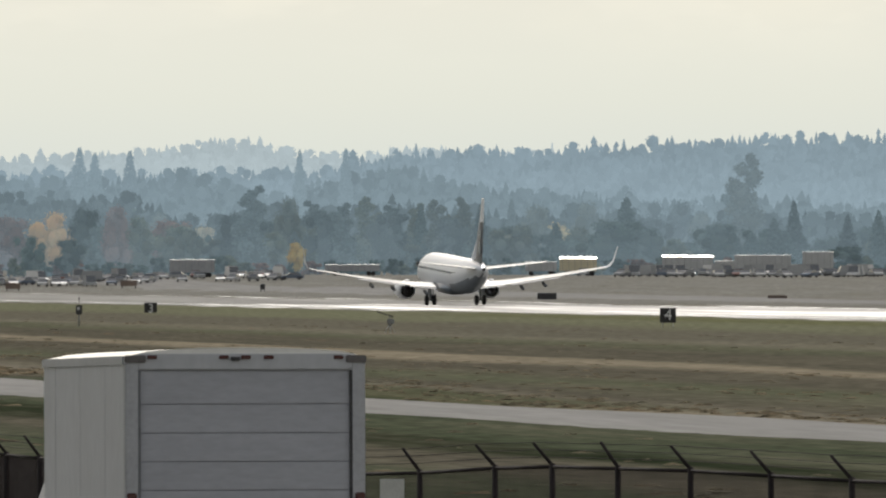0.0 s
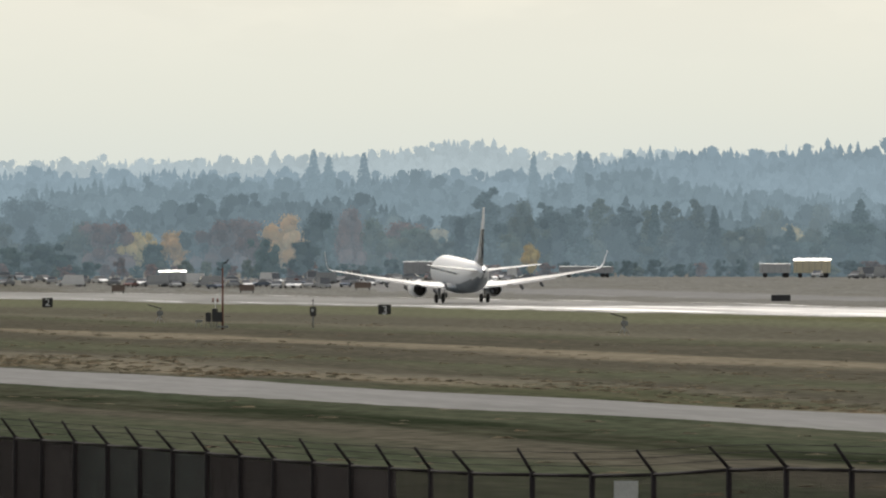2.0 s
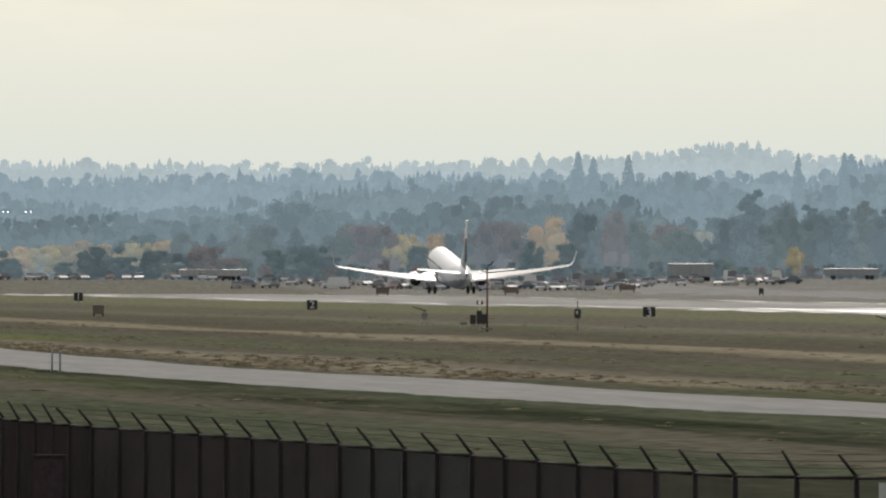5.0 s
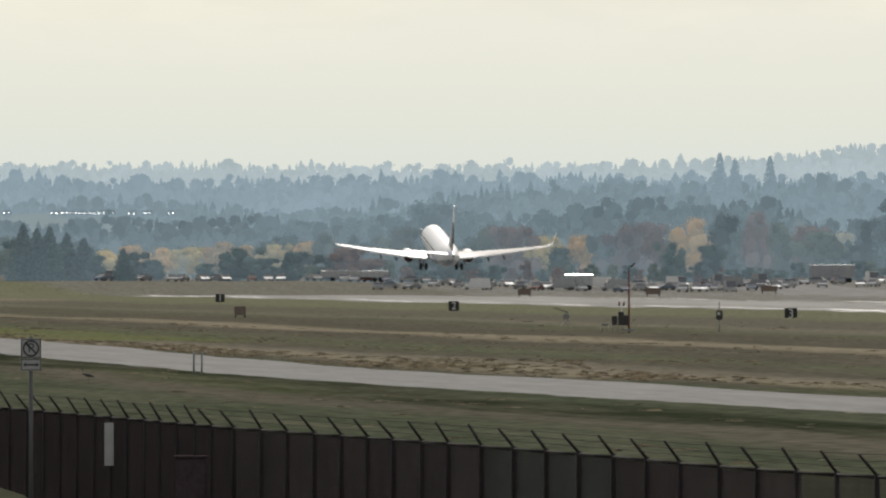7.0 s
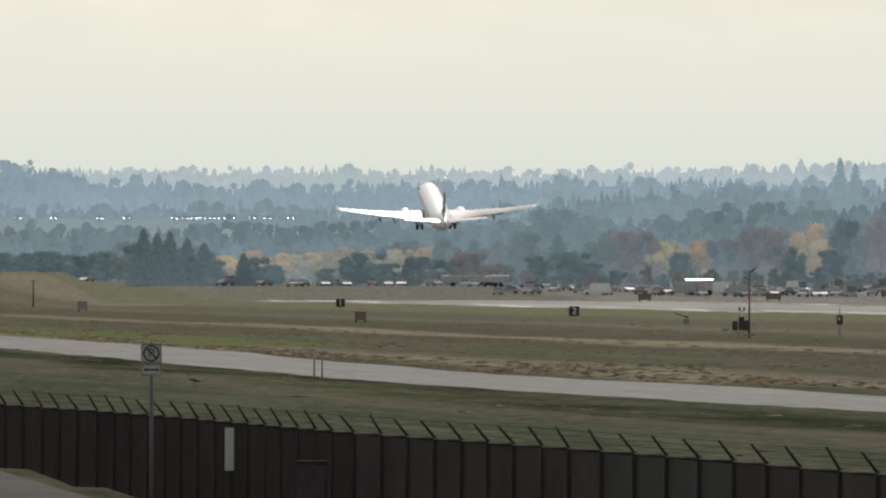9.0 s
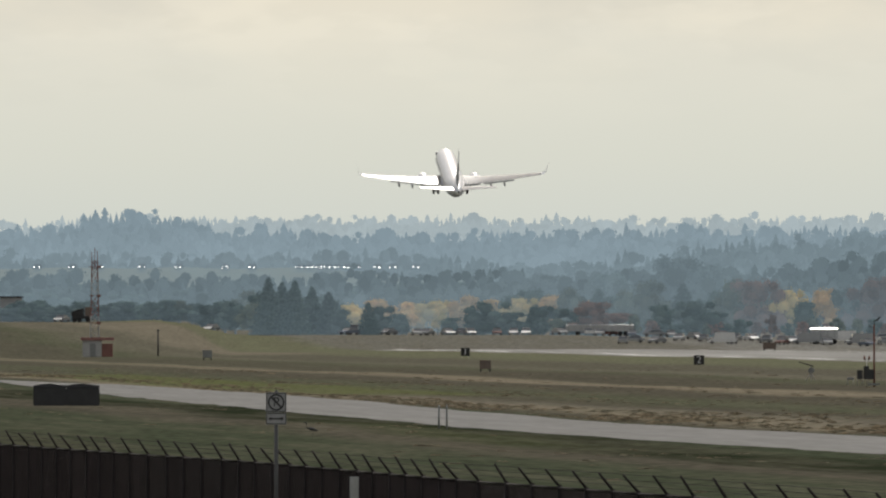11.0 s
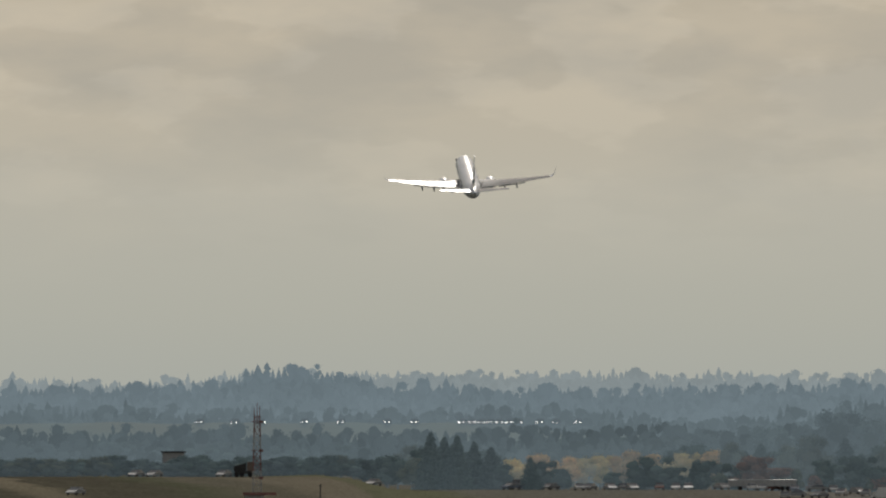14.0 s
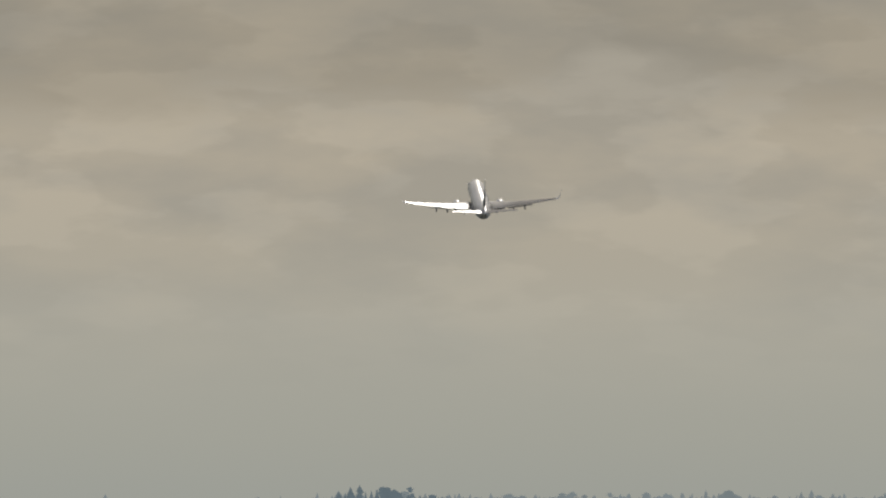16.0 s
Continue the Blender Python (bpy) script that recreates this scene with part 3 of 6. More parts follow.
        tube(bm, (0, 0.35, -0.2), (0, 0.05, -1.2), 0.05, 0.05, 6)
        tube(bm, (-0.45, 0, -1.65), (0.45, 0, -1.65), 0.09, 0.09, 8)
        part("strut", bm, STEEL, leg)
        bm = bm_new()
        box(bm, sx * 0.18 - 0.02, -0.45, -1.2, sx * 0.18 + 0.02, 0.5, 0.1)
        part("gear_door", bm, WHITE, leg)
        for wx in (-0.43, 0.43):
            bm = bm_new()
            loft(bm, [[Vector((wx + dx, math.cos(a) * r, -1.65 + math.sin(a) * r)) for a in [2 * math.pi * i / 20 for i in range(20)]] for dx, r in ((-0.2, 0.40), (-0.17, 0.52), (-0.09, 0.565), (0.09, 0.565), (0.17, 0.52), (0.2, 0.40))])
            part("wheel", bm, RUBBER, leg, "black double main wheel")
        gears.append((leg, sx))
    nose = new("nose_gear")
    nose.parent = root
    nose.matrix_basis = pose(0, 15.3, 1.9)
    bm = bm_new()
    tube(bm, (0, 0, 0), (0, 0, -1.5), 0.09, 0.08, 8)
    tube(bm, (-0.25, 0, -1.5), (0.25, 0, -1.5), 0.06, 0.06, 8)
    part("strut", bm, STEEL, nose)
    for wx in (-0.22, 0.22):
        bm = bm_new()
        loft(bm, [[Vector((wx + dx, math.cos(a) * r, -1.52 + math.sin(a) * r)) for a in [2 * math.pi * i / 16 for i in range(16)]] for dx, r in ((-0.1, 0.25), (-0.08, 0.33), (0.08, 0.33), (0.1, 0.25))])
        part("wheel", bm, RUBBER, nose)
    return root, gears, nose


AIRLINER, GEARS, NOSE_GEAR = build_airliner()

# seconds, tail cone's bearing and elevation mark
TRACK = [(0, 855.5, 478.5), (0.5, 746.9, 477.9), (1, 641.8, 479.2), (1.5, 539.7, 477.8), (2, 442.6, 478.4), (2.5, 351.0, 478.3), (3, 262.4, 479.8), (3.5, 178.8, 481.4), (4, 97.1,
         481.8), (4.5, 19.0, 482.0), (4.7, -11.0, 482.0), (6.8, -308.5, 449.5), (7, -330.5, 445.0), (7.5, -389.3, 432.9), (8, -447.7, 418.2), (8.5, -504.1, 400.6), (9, -558.0,
         378.5), (9.2, -578.0, 369.2), (11.3, -783.5, 213.0), (11.5, -802.1, 198.7), (12, -847.3, 157.4), (12.5, -891.5, 110.0), (13, -933.8, 60.7), (13.5, -974.0, 14.0), (14,
         -1013.8, -35.7), (14.5, -1054.5, -83.5), (15, -1089.3, -132.8), (15.5, -1126.7, -179.7), (16, -1159.0, -217.0)]
# seconds, degrees
PITCH = [(0, 1.80), (2, 2.00), (3, 3.15), (3.5, 4.10), (4, 4.70), (7, 7.10), (8, 8.83), (9, 10.75), (11.3, 12.95), (12.5, 13.20), (14.5, 13.20), (15.5, 13.37), (16, 13.30)]
BANK = [(0, 0.40), (4.7, 0.30), (7, -0.40), (7.5, -0.20), (8.5, 0.80), (9, 1.00), (11.5, 0.40), (12.5, 1.50), (13, 1.60), (16, 1.50)]
CRAB = [(0, 0.00), (1.5, 0.10), (3.5, 0.50), (6.8, 1.00), (9, 1.20), (12.5, 1.40), (16, 1.00)]


def between(table, t):
    for (t0, a), (t1, b) in zip(table, table[1:]):
        if t <= t1:
            return a + (b - a) * (t - t0) / (t1 - t0)
    return table[-1][1]


def flight_rows():
    rows = []
    for t, u, v in TRACK:
        pitch, bank, crab = between(PITCH, t), between(BANK, t), between(CRAB, t)
        turn = (pose(0, 0, 0, 0, 0, -math.degrees(WAY) - crab) @ pose(0, 0, 0, pitch, 0, 0) @ pose(0, 0, 0, 0, -bank, 0))
        r = (1555 + 89.5 * t + 0.28 * t * t) * 0.988 - 19.4
        tail = place(u, r, level(v, r))
        rows.append((t, Matrix.Translation(tail - turn @ Vector((0, -19.7, 4.55))) @ turn))
    return rows


# ---- the box truck ----
def build_truck():
    root = empty("box_truck", Matrix(), "grey-white box truck with a closed roll-up rear door", "truck")
    panel = node_mat("truck_panel", (0.43, 0.44, 0.47), rough=0.42, var=0.10, scale=0.9, fine=12, stretch=(1, 1, 0.4))
    door_m = node_mat("truck_door", (0.37, 0.38, 0.42), rough=0.45, var=0.12, scale=1.2, fine=14, stretch=(0.5, 1, 1.5))
    trim = node_mat("truck_trim", (0.36, 0.37, 0.40), rough=0.4, metal=0.3, var=0.15, scale=2, fine=20)
    roof_m = node_mat("truck_roof", (0.72, 0.71, 0.68), rough=0.30, var=0.08, scale=1.0, fine=10)
    lamp = node_mat("truck_marker_red", (0.06, 0.010, 0.012), rough=0.25, var=0.2, scale=9, fine=40)
    dark = node_mat("truck_dark", (0.035, 0.035, 0.037), rough=0.6, var=0.3, scale=5, fine=40)
    capm = node_mat("truck_cap", (0.12, 0.11, 0.11), rough=0.6, var=0.3, scale=5, fine=40)
    seam = node_mat("door_gap", (0.16, 0.165, 0.18), rough=0.7, var=0.2, scale=5, fine=40)
    W, L, H0, H1 = 1.22, 4.1, 0.75, 2.80       # half width, length, floor and roof of the body
    bm = bm_new()
    box(bm, -W, 0.06, H0, W, L, H1 - 0.10, 0.015)
    part("cargo_body", bm, panel, root)
    bm = bm_new()
    n = 10
    loft(bm, [[Vector((-W + 2 * W * i / n, y, H1 - 0.10 + 0.10 * (1 - (2 * i / n - 1) ** 2) ** 0.5 * 0.9 + 0.012)) for i in range(n + 1)] + [Vector((W, y, H1 - 0.15)), Vector((-W, y, H1 - 0.15))] for y in (0.02, L)], smooth_faces=False)
    bmesh.ops.recalc_face_normals(bm, faces=bm.faces)
    part("roof", bm, roof_m, root, "pale shiny slightly arched roof")
    for sx in (-1, 1):
        bm = bm_new()
        box(bm, sx * W - 0.02, 0.05, H1 - 0.17, sx * W + 0.02, L, H1 - 0.08, 0.008)
        part("roof_rail", bm, trim, root)
        bm = bm_new()
        box(bm, sx * W - (0.0 if sx < 0 else 0.14), -0.01, H0 - 0.1, sx * W + (0.14 if sx < 0 else 0.0), 0.07, H1 - 0.09, 0.012)
        part("corner_post", bm, trim, root)
        bm = bm_new()
        box(bm, sx * 1.12 - 0.10, -0.03, H1 - 0.15, sx * 1.12 + 0.11, 0.05, H1 - 0.075, 0.01)
        part("corner_cap", bm, capm, root, "dark worn corner cap")
        for k in range(3):
            bm = bm_new()
            y = 1.0 + k * (L - 1.6) / 2
            box(bm, sx * W - 0.003, y - 0.006, H0, sx * W + 0.003, y + 0.006, H1 - 0.17)
            part("side_seam", bm, panel, root)
    bm = bm_new()
    box(bm, -W + 0.13, -0.012, H1 - 0.22, W - 0.13, 0.06, H1 - 0.06, 0.012)
    part("header", bm, panel, root)
    for x, w in ((-0.95, 0.05), (-0.22, 0.05), (0.0, 0.05), (0.235, 0.05), (0.945, 0.05)):
        bm = bm_new()
        box(bm, x - w, -0.03, H1 - 0.115, x + w, -0.008, H1 - 0.075, 0.006)
        part("marker_light", bm, lamp, root, "small red marker light")
    bm = bm_new()
    box(bm, -0.15, -0.05, H1 - 0.13, -0.06, -0.01, H1 - 0.09, 0.006)
    part("licence_lamp", bm, dark, root)
    z = H1 - 0.225
    k = 0
    while z > H0:
        bm = bm_new()
        z2 = max(H0, z - (0.34 if k == 0 else 0.285))
        box(bm, -W + 0.15, 0.025, z2 + 0.006, W - 0.15, 0.055, z, 0.006)
        part("door_slat", bm, door_m, root)
        z, k = z2, k + 1
    bm = bm_new()
    box(bm, -W + 0.14, 0.04, H0, W - 0.14, 0.062, H1 - 0.22)
    part("door_backing", bm, seam, root)
    for sx in (-1, 1):
        bm = bm_new()
        box(bm, sx * (W - 0.145) - 0.012, -0.004, H0, sx * (W - 0.145) + 0.012, 0.03, H1 - 0.22)
        part("door_track", bm, dark if sx > 0 else seam, root, "dark worn door seal")
        bm = bm_new()
        box(bm, sx * (W - 0.06) - 0.05, -0.05, 1.22, sx * (W - 0.06) + 0.05, -0.005, 1.36, 0.012)
        box(bm, sx * (W - 0.06) - 0.05, -0.05, 1.05, sx * (W - 0.06) + 0.05, -0.005, 1.20, 0.012)
        part("tail_light", bm, lamp, root, "red and dark stacked tail light")
    bm = bm_new()
    tube(bm, (W - 0.5, -0.05, 0.9), (W - 0.2, -0.05, 0.9), 0.02)
    part("door_handle", bm, BARE, root)
    bm = bm_new()
    box(bm, -W, -0.25, 0.5, W, 0.05, 0.62, 0.02)
    part("bumper", bm, dark, root)
    # cab
    bm = bm_new()
    loft(bm, [[Vector((sx * w, y, z)) for sx, w, z in ((-1, 0.95, 0.5), (1, 0.95, 0.5), (1, 0.98, 1.2), (1, 0.80, zt), (-1, 0.80, zt), (-1, 0.98, 1.2))] for y, zt in ((L + 0.02, 2.0), (L + 1.1, 2.0), (L + 1.7, 1.35), (L + 2.3, 1.2))], smooth_faces=False)
    bmesh.ops.recalc_face_normals(bm, faces=bm.faces)
    part("cab", bm, panel, root)
    for x in (-0.95, 0.95):
        for y in (0.95, L + 1.4):
            bm = bm_new()
            loft(bm, [[Vector((x + dx, y + math.cos(a) * r, 0.38 + math.sin(a) * r)) for a in [2 * math.pi * i / 18 for i in range(18)]] for dx, r in ((-0.12, 0.28), (-0.1, 0.37), (0.1, 0.37), (0.12, 0.28))])
            w = part("wheel", bm, RUBBER, root)
            bm = bm_new()
            tube(bm, (x - 0.125, y, 0.38), (x + 0.125, y, 0.38), 0.2, 0.2, 12)
            part("rim", bm, STEEL, w)
    return root


TRUCK = build_truck()
# seconds, bearing mark of the rear's right edge, range, roof's elevation mark
TRUCK_RUN = [(0.0, 649.5, 135.0, 626), (0.2, 482, 138.2, 614), (0.4, 324, 141.6, 602.5), (0.6, 174, 145, 592), (0.8, 33, 148.4, 583), (1.0, -99, 151.9, 576), (1.2, -226, 155.3, 570), (2.0, -690, 169, 558), (4.0, -1560, 203, 560), (16.0, -4620, 420, 500)]


def truck_rows():
    rows = []
    for t, u, r, v in TRUCK_RUN:
        head = 13.0 if t < 3 else 14.5
        turn = pose(0, 0, 0, -0.9, 0, head)
        edge = place(u, r, level(v, r))
        rows.append((t, Matrix.Translation(edge - turn @ Vector((1.24, 0, 2.74))) @ turn))
    return rows


# ---- perimeter fence ----
FENCE_Z = [(-2600, 640, 470), (-1623, 677, 343), (-1346, 697, 313), (-1133, 711, 295), (-733, 746, 258), (-333, 775, 235), (-40, 798, 221.5), (80, 810, 216), (210, 820, 211), (420, 833, 203), (635, 837, 198), (745, 835, 195.5), (875, 826.5, 192.5), (976, 824, 190), (1224, 831, 184.5), (1510, 849, 178), (2300, 880, 160)]


def fence_at(u):
    for (u0, v0, r0), (u1, v1, r1) in zip(FENCE_Z, FENCE_Z[1:]):
        if u <= u1:
            k = (u - u0) / (u1 - u0)
            return v0 + (v1 - v0) * k, r0 + (r1 - r0) * k
    return FENCE_Z[-1][1:]


def build_fence():
    root = empty("perimeter_fence", Matrix(), "dark rusty chain-link airport fence with angled barbed-wire arms", "fence")
    rust = node_mat("fence_rust", (0.030, 0.026, 0.027), rough=0.95, spec=0.1, var=0.4, scale=2.0, fine=25, random_tint=0.2)
    wire = node_mat("fence_wire", (0.052, 0.038, 0.037), rough=0.8, var=0.35, scale=0.15, fine=2.0)
    us = [1508, 1366, 1224, 1094, 976, 875, 742, 635, 528, 420]
    u = 420
    while u > -2450:
        v, r = fence_at(u)
        du = 20
        v2, r2 = fence_at(u - du)
        d = (place(u, r) - place(u - du, r2)).length
        u -= du * 2.75 / d
        us.append(u)
    us = [1790, 1645] + us
    rng = random.Random(4)
    tops = []
    for u in us:
        v, r = fence_at(u)
        tops.append(place(u + rng.uniform(-2, 2), r, level(v, r)))
    for p in tops:
        bm = bm_new()
        tube(bm, (p.x, p.y, p.z - 2.35), (p.x, p.y, p.z + 0.03), 0.043, 0.043, 8)
        post = part("post", bm, rust, root)
        bm = bm_new()
        lean = rng.uniform(-0.03, 0.03)
        tube(bm, (p.x, p.y, p.z), (p.x - 0.25 + lean, p.y + 0.05, p.z + 0.34 + lean), 0.028, 0.022, 6)
        part("arm", bm, rust, post, "angled arm for barbed wire")
    for a, b in zip(tops, tops[1:]):
        bm = bm_new()
        tube(bm, a + Vector((0, 0, -0.02)), b + Vector((0, 0, -0.02)), 0.027, 0.027, 6)
        part("top_rail", bm, rust, root)
    bm = bm_new()
    for a, b in zip(tops, tops[1:]):
        for k in (0.35, 0.65, 0.95):
            o = Vector((-0.25 * k, 0.05 * k, 0.34 * k))
            tube(bm, a + o, b + o, 0.006, 0.006, 3, cap=False)
    part("barbed_wire", bm, rust, root)
    # woven mesh: two sets of slanting wires in each bay
    bm = bm_new()
    H = 2.15
    for a, b in zip(tops, tops[1:]):
        d = b - a
        ln = math.hypot(d.x, d.y)
        n = int(ln / 0.06)
        nrm = Vector((-d.y, d.x, 0)).normalized()
        for sgn in (-1, 1):
            for i in range(-int(H / 0.06), n):
                t0, t1 = i * 0.06, i * 0.06 + H
                z0, z1 = 0.0, H
                if t0 < 0:
                    z0, t0 = -t0, 0
                if t1 > ln:
                    z1, t1 = H - (t1 - ln), ln
                if z1 - z0 < 0.02:
                    continue
                pts = []
                for tt, zz in ((t0, z0), (t1, z1)):
                    p = a + d * ((tt if sgn > 0 else ln - tt) / ln)
                    pts.append(Vector((p.x, p.y, p.z - H - 0.04 + zz)) + nrm * 0.008 * sgn)
                for o in (Vector((0, 0, 0.0032)), nrm * 0.0030):
                    q = [bm.verts.new(c) for c in (pts[0] - o, pts[1] - o, pts[1] + o, pts[0] + o)]
                    bm.faces.new(q)
    me = part("chain_link", bm, wire, root)
    me["kind"] = "stuff"
    # fabric screens tied behind some bays
    brown = node_mat("screen_brown", (0.24, 0.22, 0.21), rough=0.95, var=0.3, scale=0.7, fine=6, random_tint=0.12, spec=0.05)
    green = node_mat("screen_grey_green", (0.29, 0.325, 0.30), rough=0.95, var=0.3, scale=0.7, fine=6, random_tint=0.12, spec=0.05)
    for u, a, b in zip(us, tops, tops[1:]):
        if u > 330:
            continue
        d = (b - a).normalized()
        back = Vector((d.y, -d.x, 0)) * (-0.06 if d.y < 0 else 0.06)
        bm = bm_new()
        up, down = Vector((0, 0, -0.06)), Vector((0, 0, -2.15))
        n = 6
        loft(bm, [[a.lerp(b, k / n) + o + back * (1 + 0.5 * math.sin(3.14 * k / n) + w) for o, w in ((up, 0), (up * 0.5 + down * 0.5, 0.4), (down, 0), (down, 0.3), (up * 0.5 + down * 0.5, 0.7), (up, 0.3))] for k in range(n + 1)])
        crease(bm, 30)
        part("screen", bm, green if -270 < u < -35 else brown, root, "grey-green fabric screen" if -270 < u < -35 else "dark brown fabric screen")
    # plates wired to the mesh
    plate = node_mat("plate_white", (0.50, 0.50, 0.48), rough=0.6, var=0.15, scale=4, fine=30)
    bar = node_mat("plate_print", (0.25, 0.24, 0.23), rough=0.7, var=0.2, scale=4, fine=30)
    for u, r, v0, v1, w in ((694, 195.3, 848, 884, 43), (-940, 275.5, 739, 815, 16)):
        k = r / UNIT
        m = look(place(u, r, level((v0 + v1) / 2, r)), (0, 0, EYE))
        t = empty("notice_plate", m, "plain pale metal notice plate hung on the fence", "sign")
        hw, hh = w * k / 2, (v1 - v0) * k / 2
        bm = bm_new()
        box(bm, -hw, -hh, -0.008, hw, hh, 0.0, 0.002)
        part("panel", bm, plate, t)
        for j in range(3 if w > 20 else 6):
            bm = bm_new()
            y = hh * (0.55 - j * (0.5 if w > 20 else 0.26))
            box(bm, -hw * 0.6, y - 0.006, 0.001, hw * (0.6 - 0.25 * (j % 2)), y + 0.006, 0.003)
            part("print_bar", bm, bar, t)
    return root


build_fence()


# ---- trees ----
# emission colour of the painted distance haze; bark takes a share too
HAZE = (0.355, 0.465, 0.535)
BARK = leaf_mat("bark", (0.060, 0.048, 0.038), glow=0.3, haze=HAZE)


def clump(verts, faces, c, size, rng):
    """A ragged tuft of leaves: an open four-sided tuft."""
    k = len(verts)
    for _ in range(4):
        d = Vector((rng.gauss(0, 1), rng.gauss(0, 1), rng.gauss(0, 0.8))).normalized()
        verts.append(c + d * size * rng.uniform(0.6, 1.25))
    faces.extend([(k, k + 1, k + 2), (k, k + 2, k + 3), (k, k + 3, k + 1), (k + 1, k + 3, k + 2)])


def from_lists(name, verts, faces, mat, parent=None):
    me = bpy.data.meshes.new(name)
    me.from_pydata([tuple(v) for v in verts], [], faces)
    me.materials.append(mat)
    me.polygons.foreach_set("use_smooth", [len(f) == 4 for f in faces])
    ob = new(name, me)
    ob.parent = parent
    return ob


def make_tree(shape, mat, seed, label, count=2900):
    """A tree of unit height at the origin: tapered trunk with limbs, crown of tufts."""
    rng = random.Random(seed)
    root = empty("tree", Matrix(), label, "tree", "trees along the airfield's far side")
    bm = bm_new()
    tube(bm, (0, 0, -0.03), (0, 0, 0.35), 0.022, 0.016, 7)
    tube(bm, (0, 0, 0.35), (0.005, 0, 0.6), 0.016, 0.004, 6)
    for _ in range(7):
        a, z = rng.uniform(0, 6.28), rng.uniform(0.2, 0.42)
        ln = 0.12 if shape in ("round", "broad") else 0.05
        tube(bm, (0, 0, z), (math.cos(a) * ln, math.sin(a) * ln, z + 0.14), 0.008, 0.002, 5)
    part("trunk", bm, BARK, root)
    verts, faces = [], []

    def lobe(c, r, sx=1.0):
        k, n, m = len(verts), 9, 5
        for j in range(m + 1):
            e = math.pi * (j / m - 0.5)
            for i in range(n):
                a = 6.283 * i / n
                q = r * rng.uniform(0.78, 0.98)
                verts.append(Vector(((c.x + math.cos(a) * math.cos(e) * q) * sx, (c.y + math.sin(a) * math.cos(e) * q) * sx, max(0.03, c.z + math.sin(e) * q))))
        for j in range(m):
            for i in range(n):
                faces.append((k + j * n + i, k + j * n + (i + 1) % n, k + (j + 1) * n + (i + 1) % n, k + (j + 1) * n + i))

    if shape in ("round", "broad"):
        lobes = [(Vector((rng.gauss(0, 0.13), rng.gauss(0, 0.13), rng.uniform(0.26, 0.72))), rng.uniform(0.12, 0.19)) for _ in range(16)]
        lobes.append((Vector((0, 0, 0.80)), 0.17))
        lobes += [(Vector((rng.gauss(0, 0.12), rng.gauss(0, 0.12), 0.84)), rng.uniform(0.07, 0.12)) for _ in range(4)]
        wide = 1.35 if shape == "broad" else 1.0
    elif shape == "poplar":
        wide = 1.0
        lobes = [(Vector((rng.gauss(0, 0.045), rng.gauss(0, 0.045), z)), 0.016 + 0.125 * min(1, (z + 0.12) / 0.35) * max(0.0, 1 - z) ** 0.8) for z in [0.08 + 0.045 * i for i in range(20)]]
    else:
        wide = 1.0
        lobes = [(Vector((0, 0, 1 - t * 0.95)), 0.01 + 0.15 * t ** 0.9) for t in [0.06 + 0.055 * i for i in range(17)]]
    for c, r in lobes:
        lobe(c, r * (0.80 if shape != "con" else 0.7), wide)
    for i in range(count):
        if shape == "con":
            t = rng.random() ** 0.75
            z = 1.0 - t * 0.94
            tier = 0.72 + 0.28 * abs(math.sin(z * 23 + seed))
            r = (0.012 + 0.23 * t ** 0.85) * tier * rng.uniform(0.6, 1.05)
            a = rng.uniform(0, 6.283)
            clump(verts, faces, Vector((math.cos(a) * r, math.sin(a) * r, z - r * 0.25)), rng.uniform(0.010, 0.020) + 0.008 * t, rng)
        else:
            c, r = lobes[i % len(lobes)]
            p = c + Vector((rng.gauss(0, 1), rng.gauss(0, 1), rng.gauss(0, 1))).normalized() * r * rng.uniform(0.74, 1.16)
            p.x *= wide
            p.y *= wide
            p.z = max(0.05, p.z)
            clump(verts, faces, p, rng.uniform(0.010, 0.026), rng)
    from_lists("crown", verts, faces, mat, root)
    return root


# the woods begin some 2.7 km off and close the view: haze is painted into their leaves as emission
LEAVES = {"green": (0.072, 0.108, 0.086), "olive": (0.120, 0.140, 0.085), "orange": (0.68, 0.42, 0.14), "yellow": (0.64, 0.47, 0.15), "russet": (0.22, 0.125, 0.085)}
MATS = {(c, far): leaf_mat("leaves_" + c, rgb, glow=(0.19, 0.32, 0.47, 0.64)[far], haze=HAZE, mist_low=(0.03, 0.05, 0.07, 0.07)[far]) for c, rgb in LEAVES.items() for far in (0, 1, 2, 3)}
KINDS = {
    "con": [("con", "green", 11, "dark green conifer in the autumn haze"), ("con", "green", 12, "dark green conifer in the autumn haze")],
    "pop": [("poplar", "green", 21, "tall narrow dark green poplar"), ("poplar", "olive", 22, "tall narrow olive-green poplar")],
    "rnd": [("round", "green", 31, "dark green rounded broadleaf tree"), ("broad", "green", 32, "dark green broad bushy tree"), ("round", "green", 33, "dark green rounded broadleaf tree")],
    "olv": [("round", "olive", 41, "olive-green rounded broadleaf tree"), ("broad", "olive", 42, "olive-green broad bushy tree")],
    "ora": [("round", "orange", 51, "orange autumn-leaved round tree"), ("broad", "orange", 52, "orange autumn-leaved spreading tree")],
    "yel": [("broad", "yellow", 61, "yellow autumn-leaved bushy tree")],
    "red": [("round", "russet", 71, "russet-red autumn-leaved round tree"), ("broad", "russet", 72, "russet-red autumn-leaved spreading tree")],
}
PROTO = {}


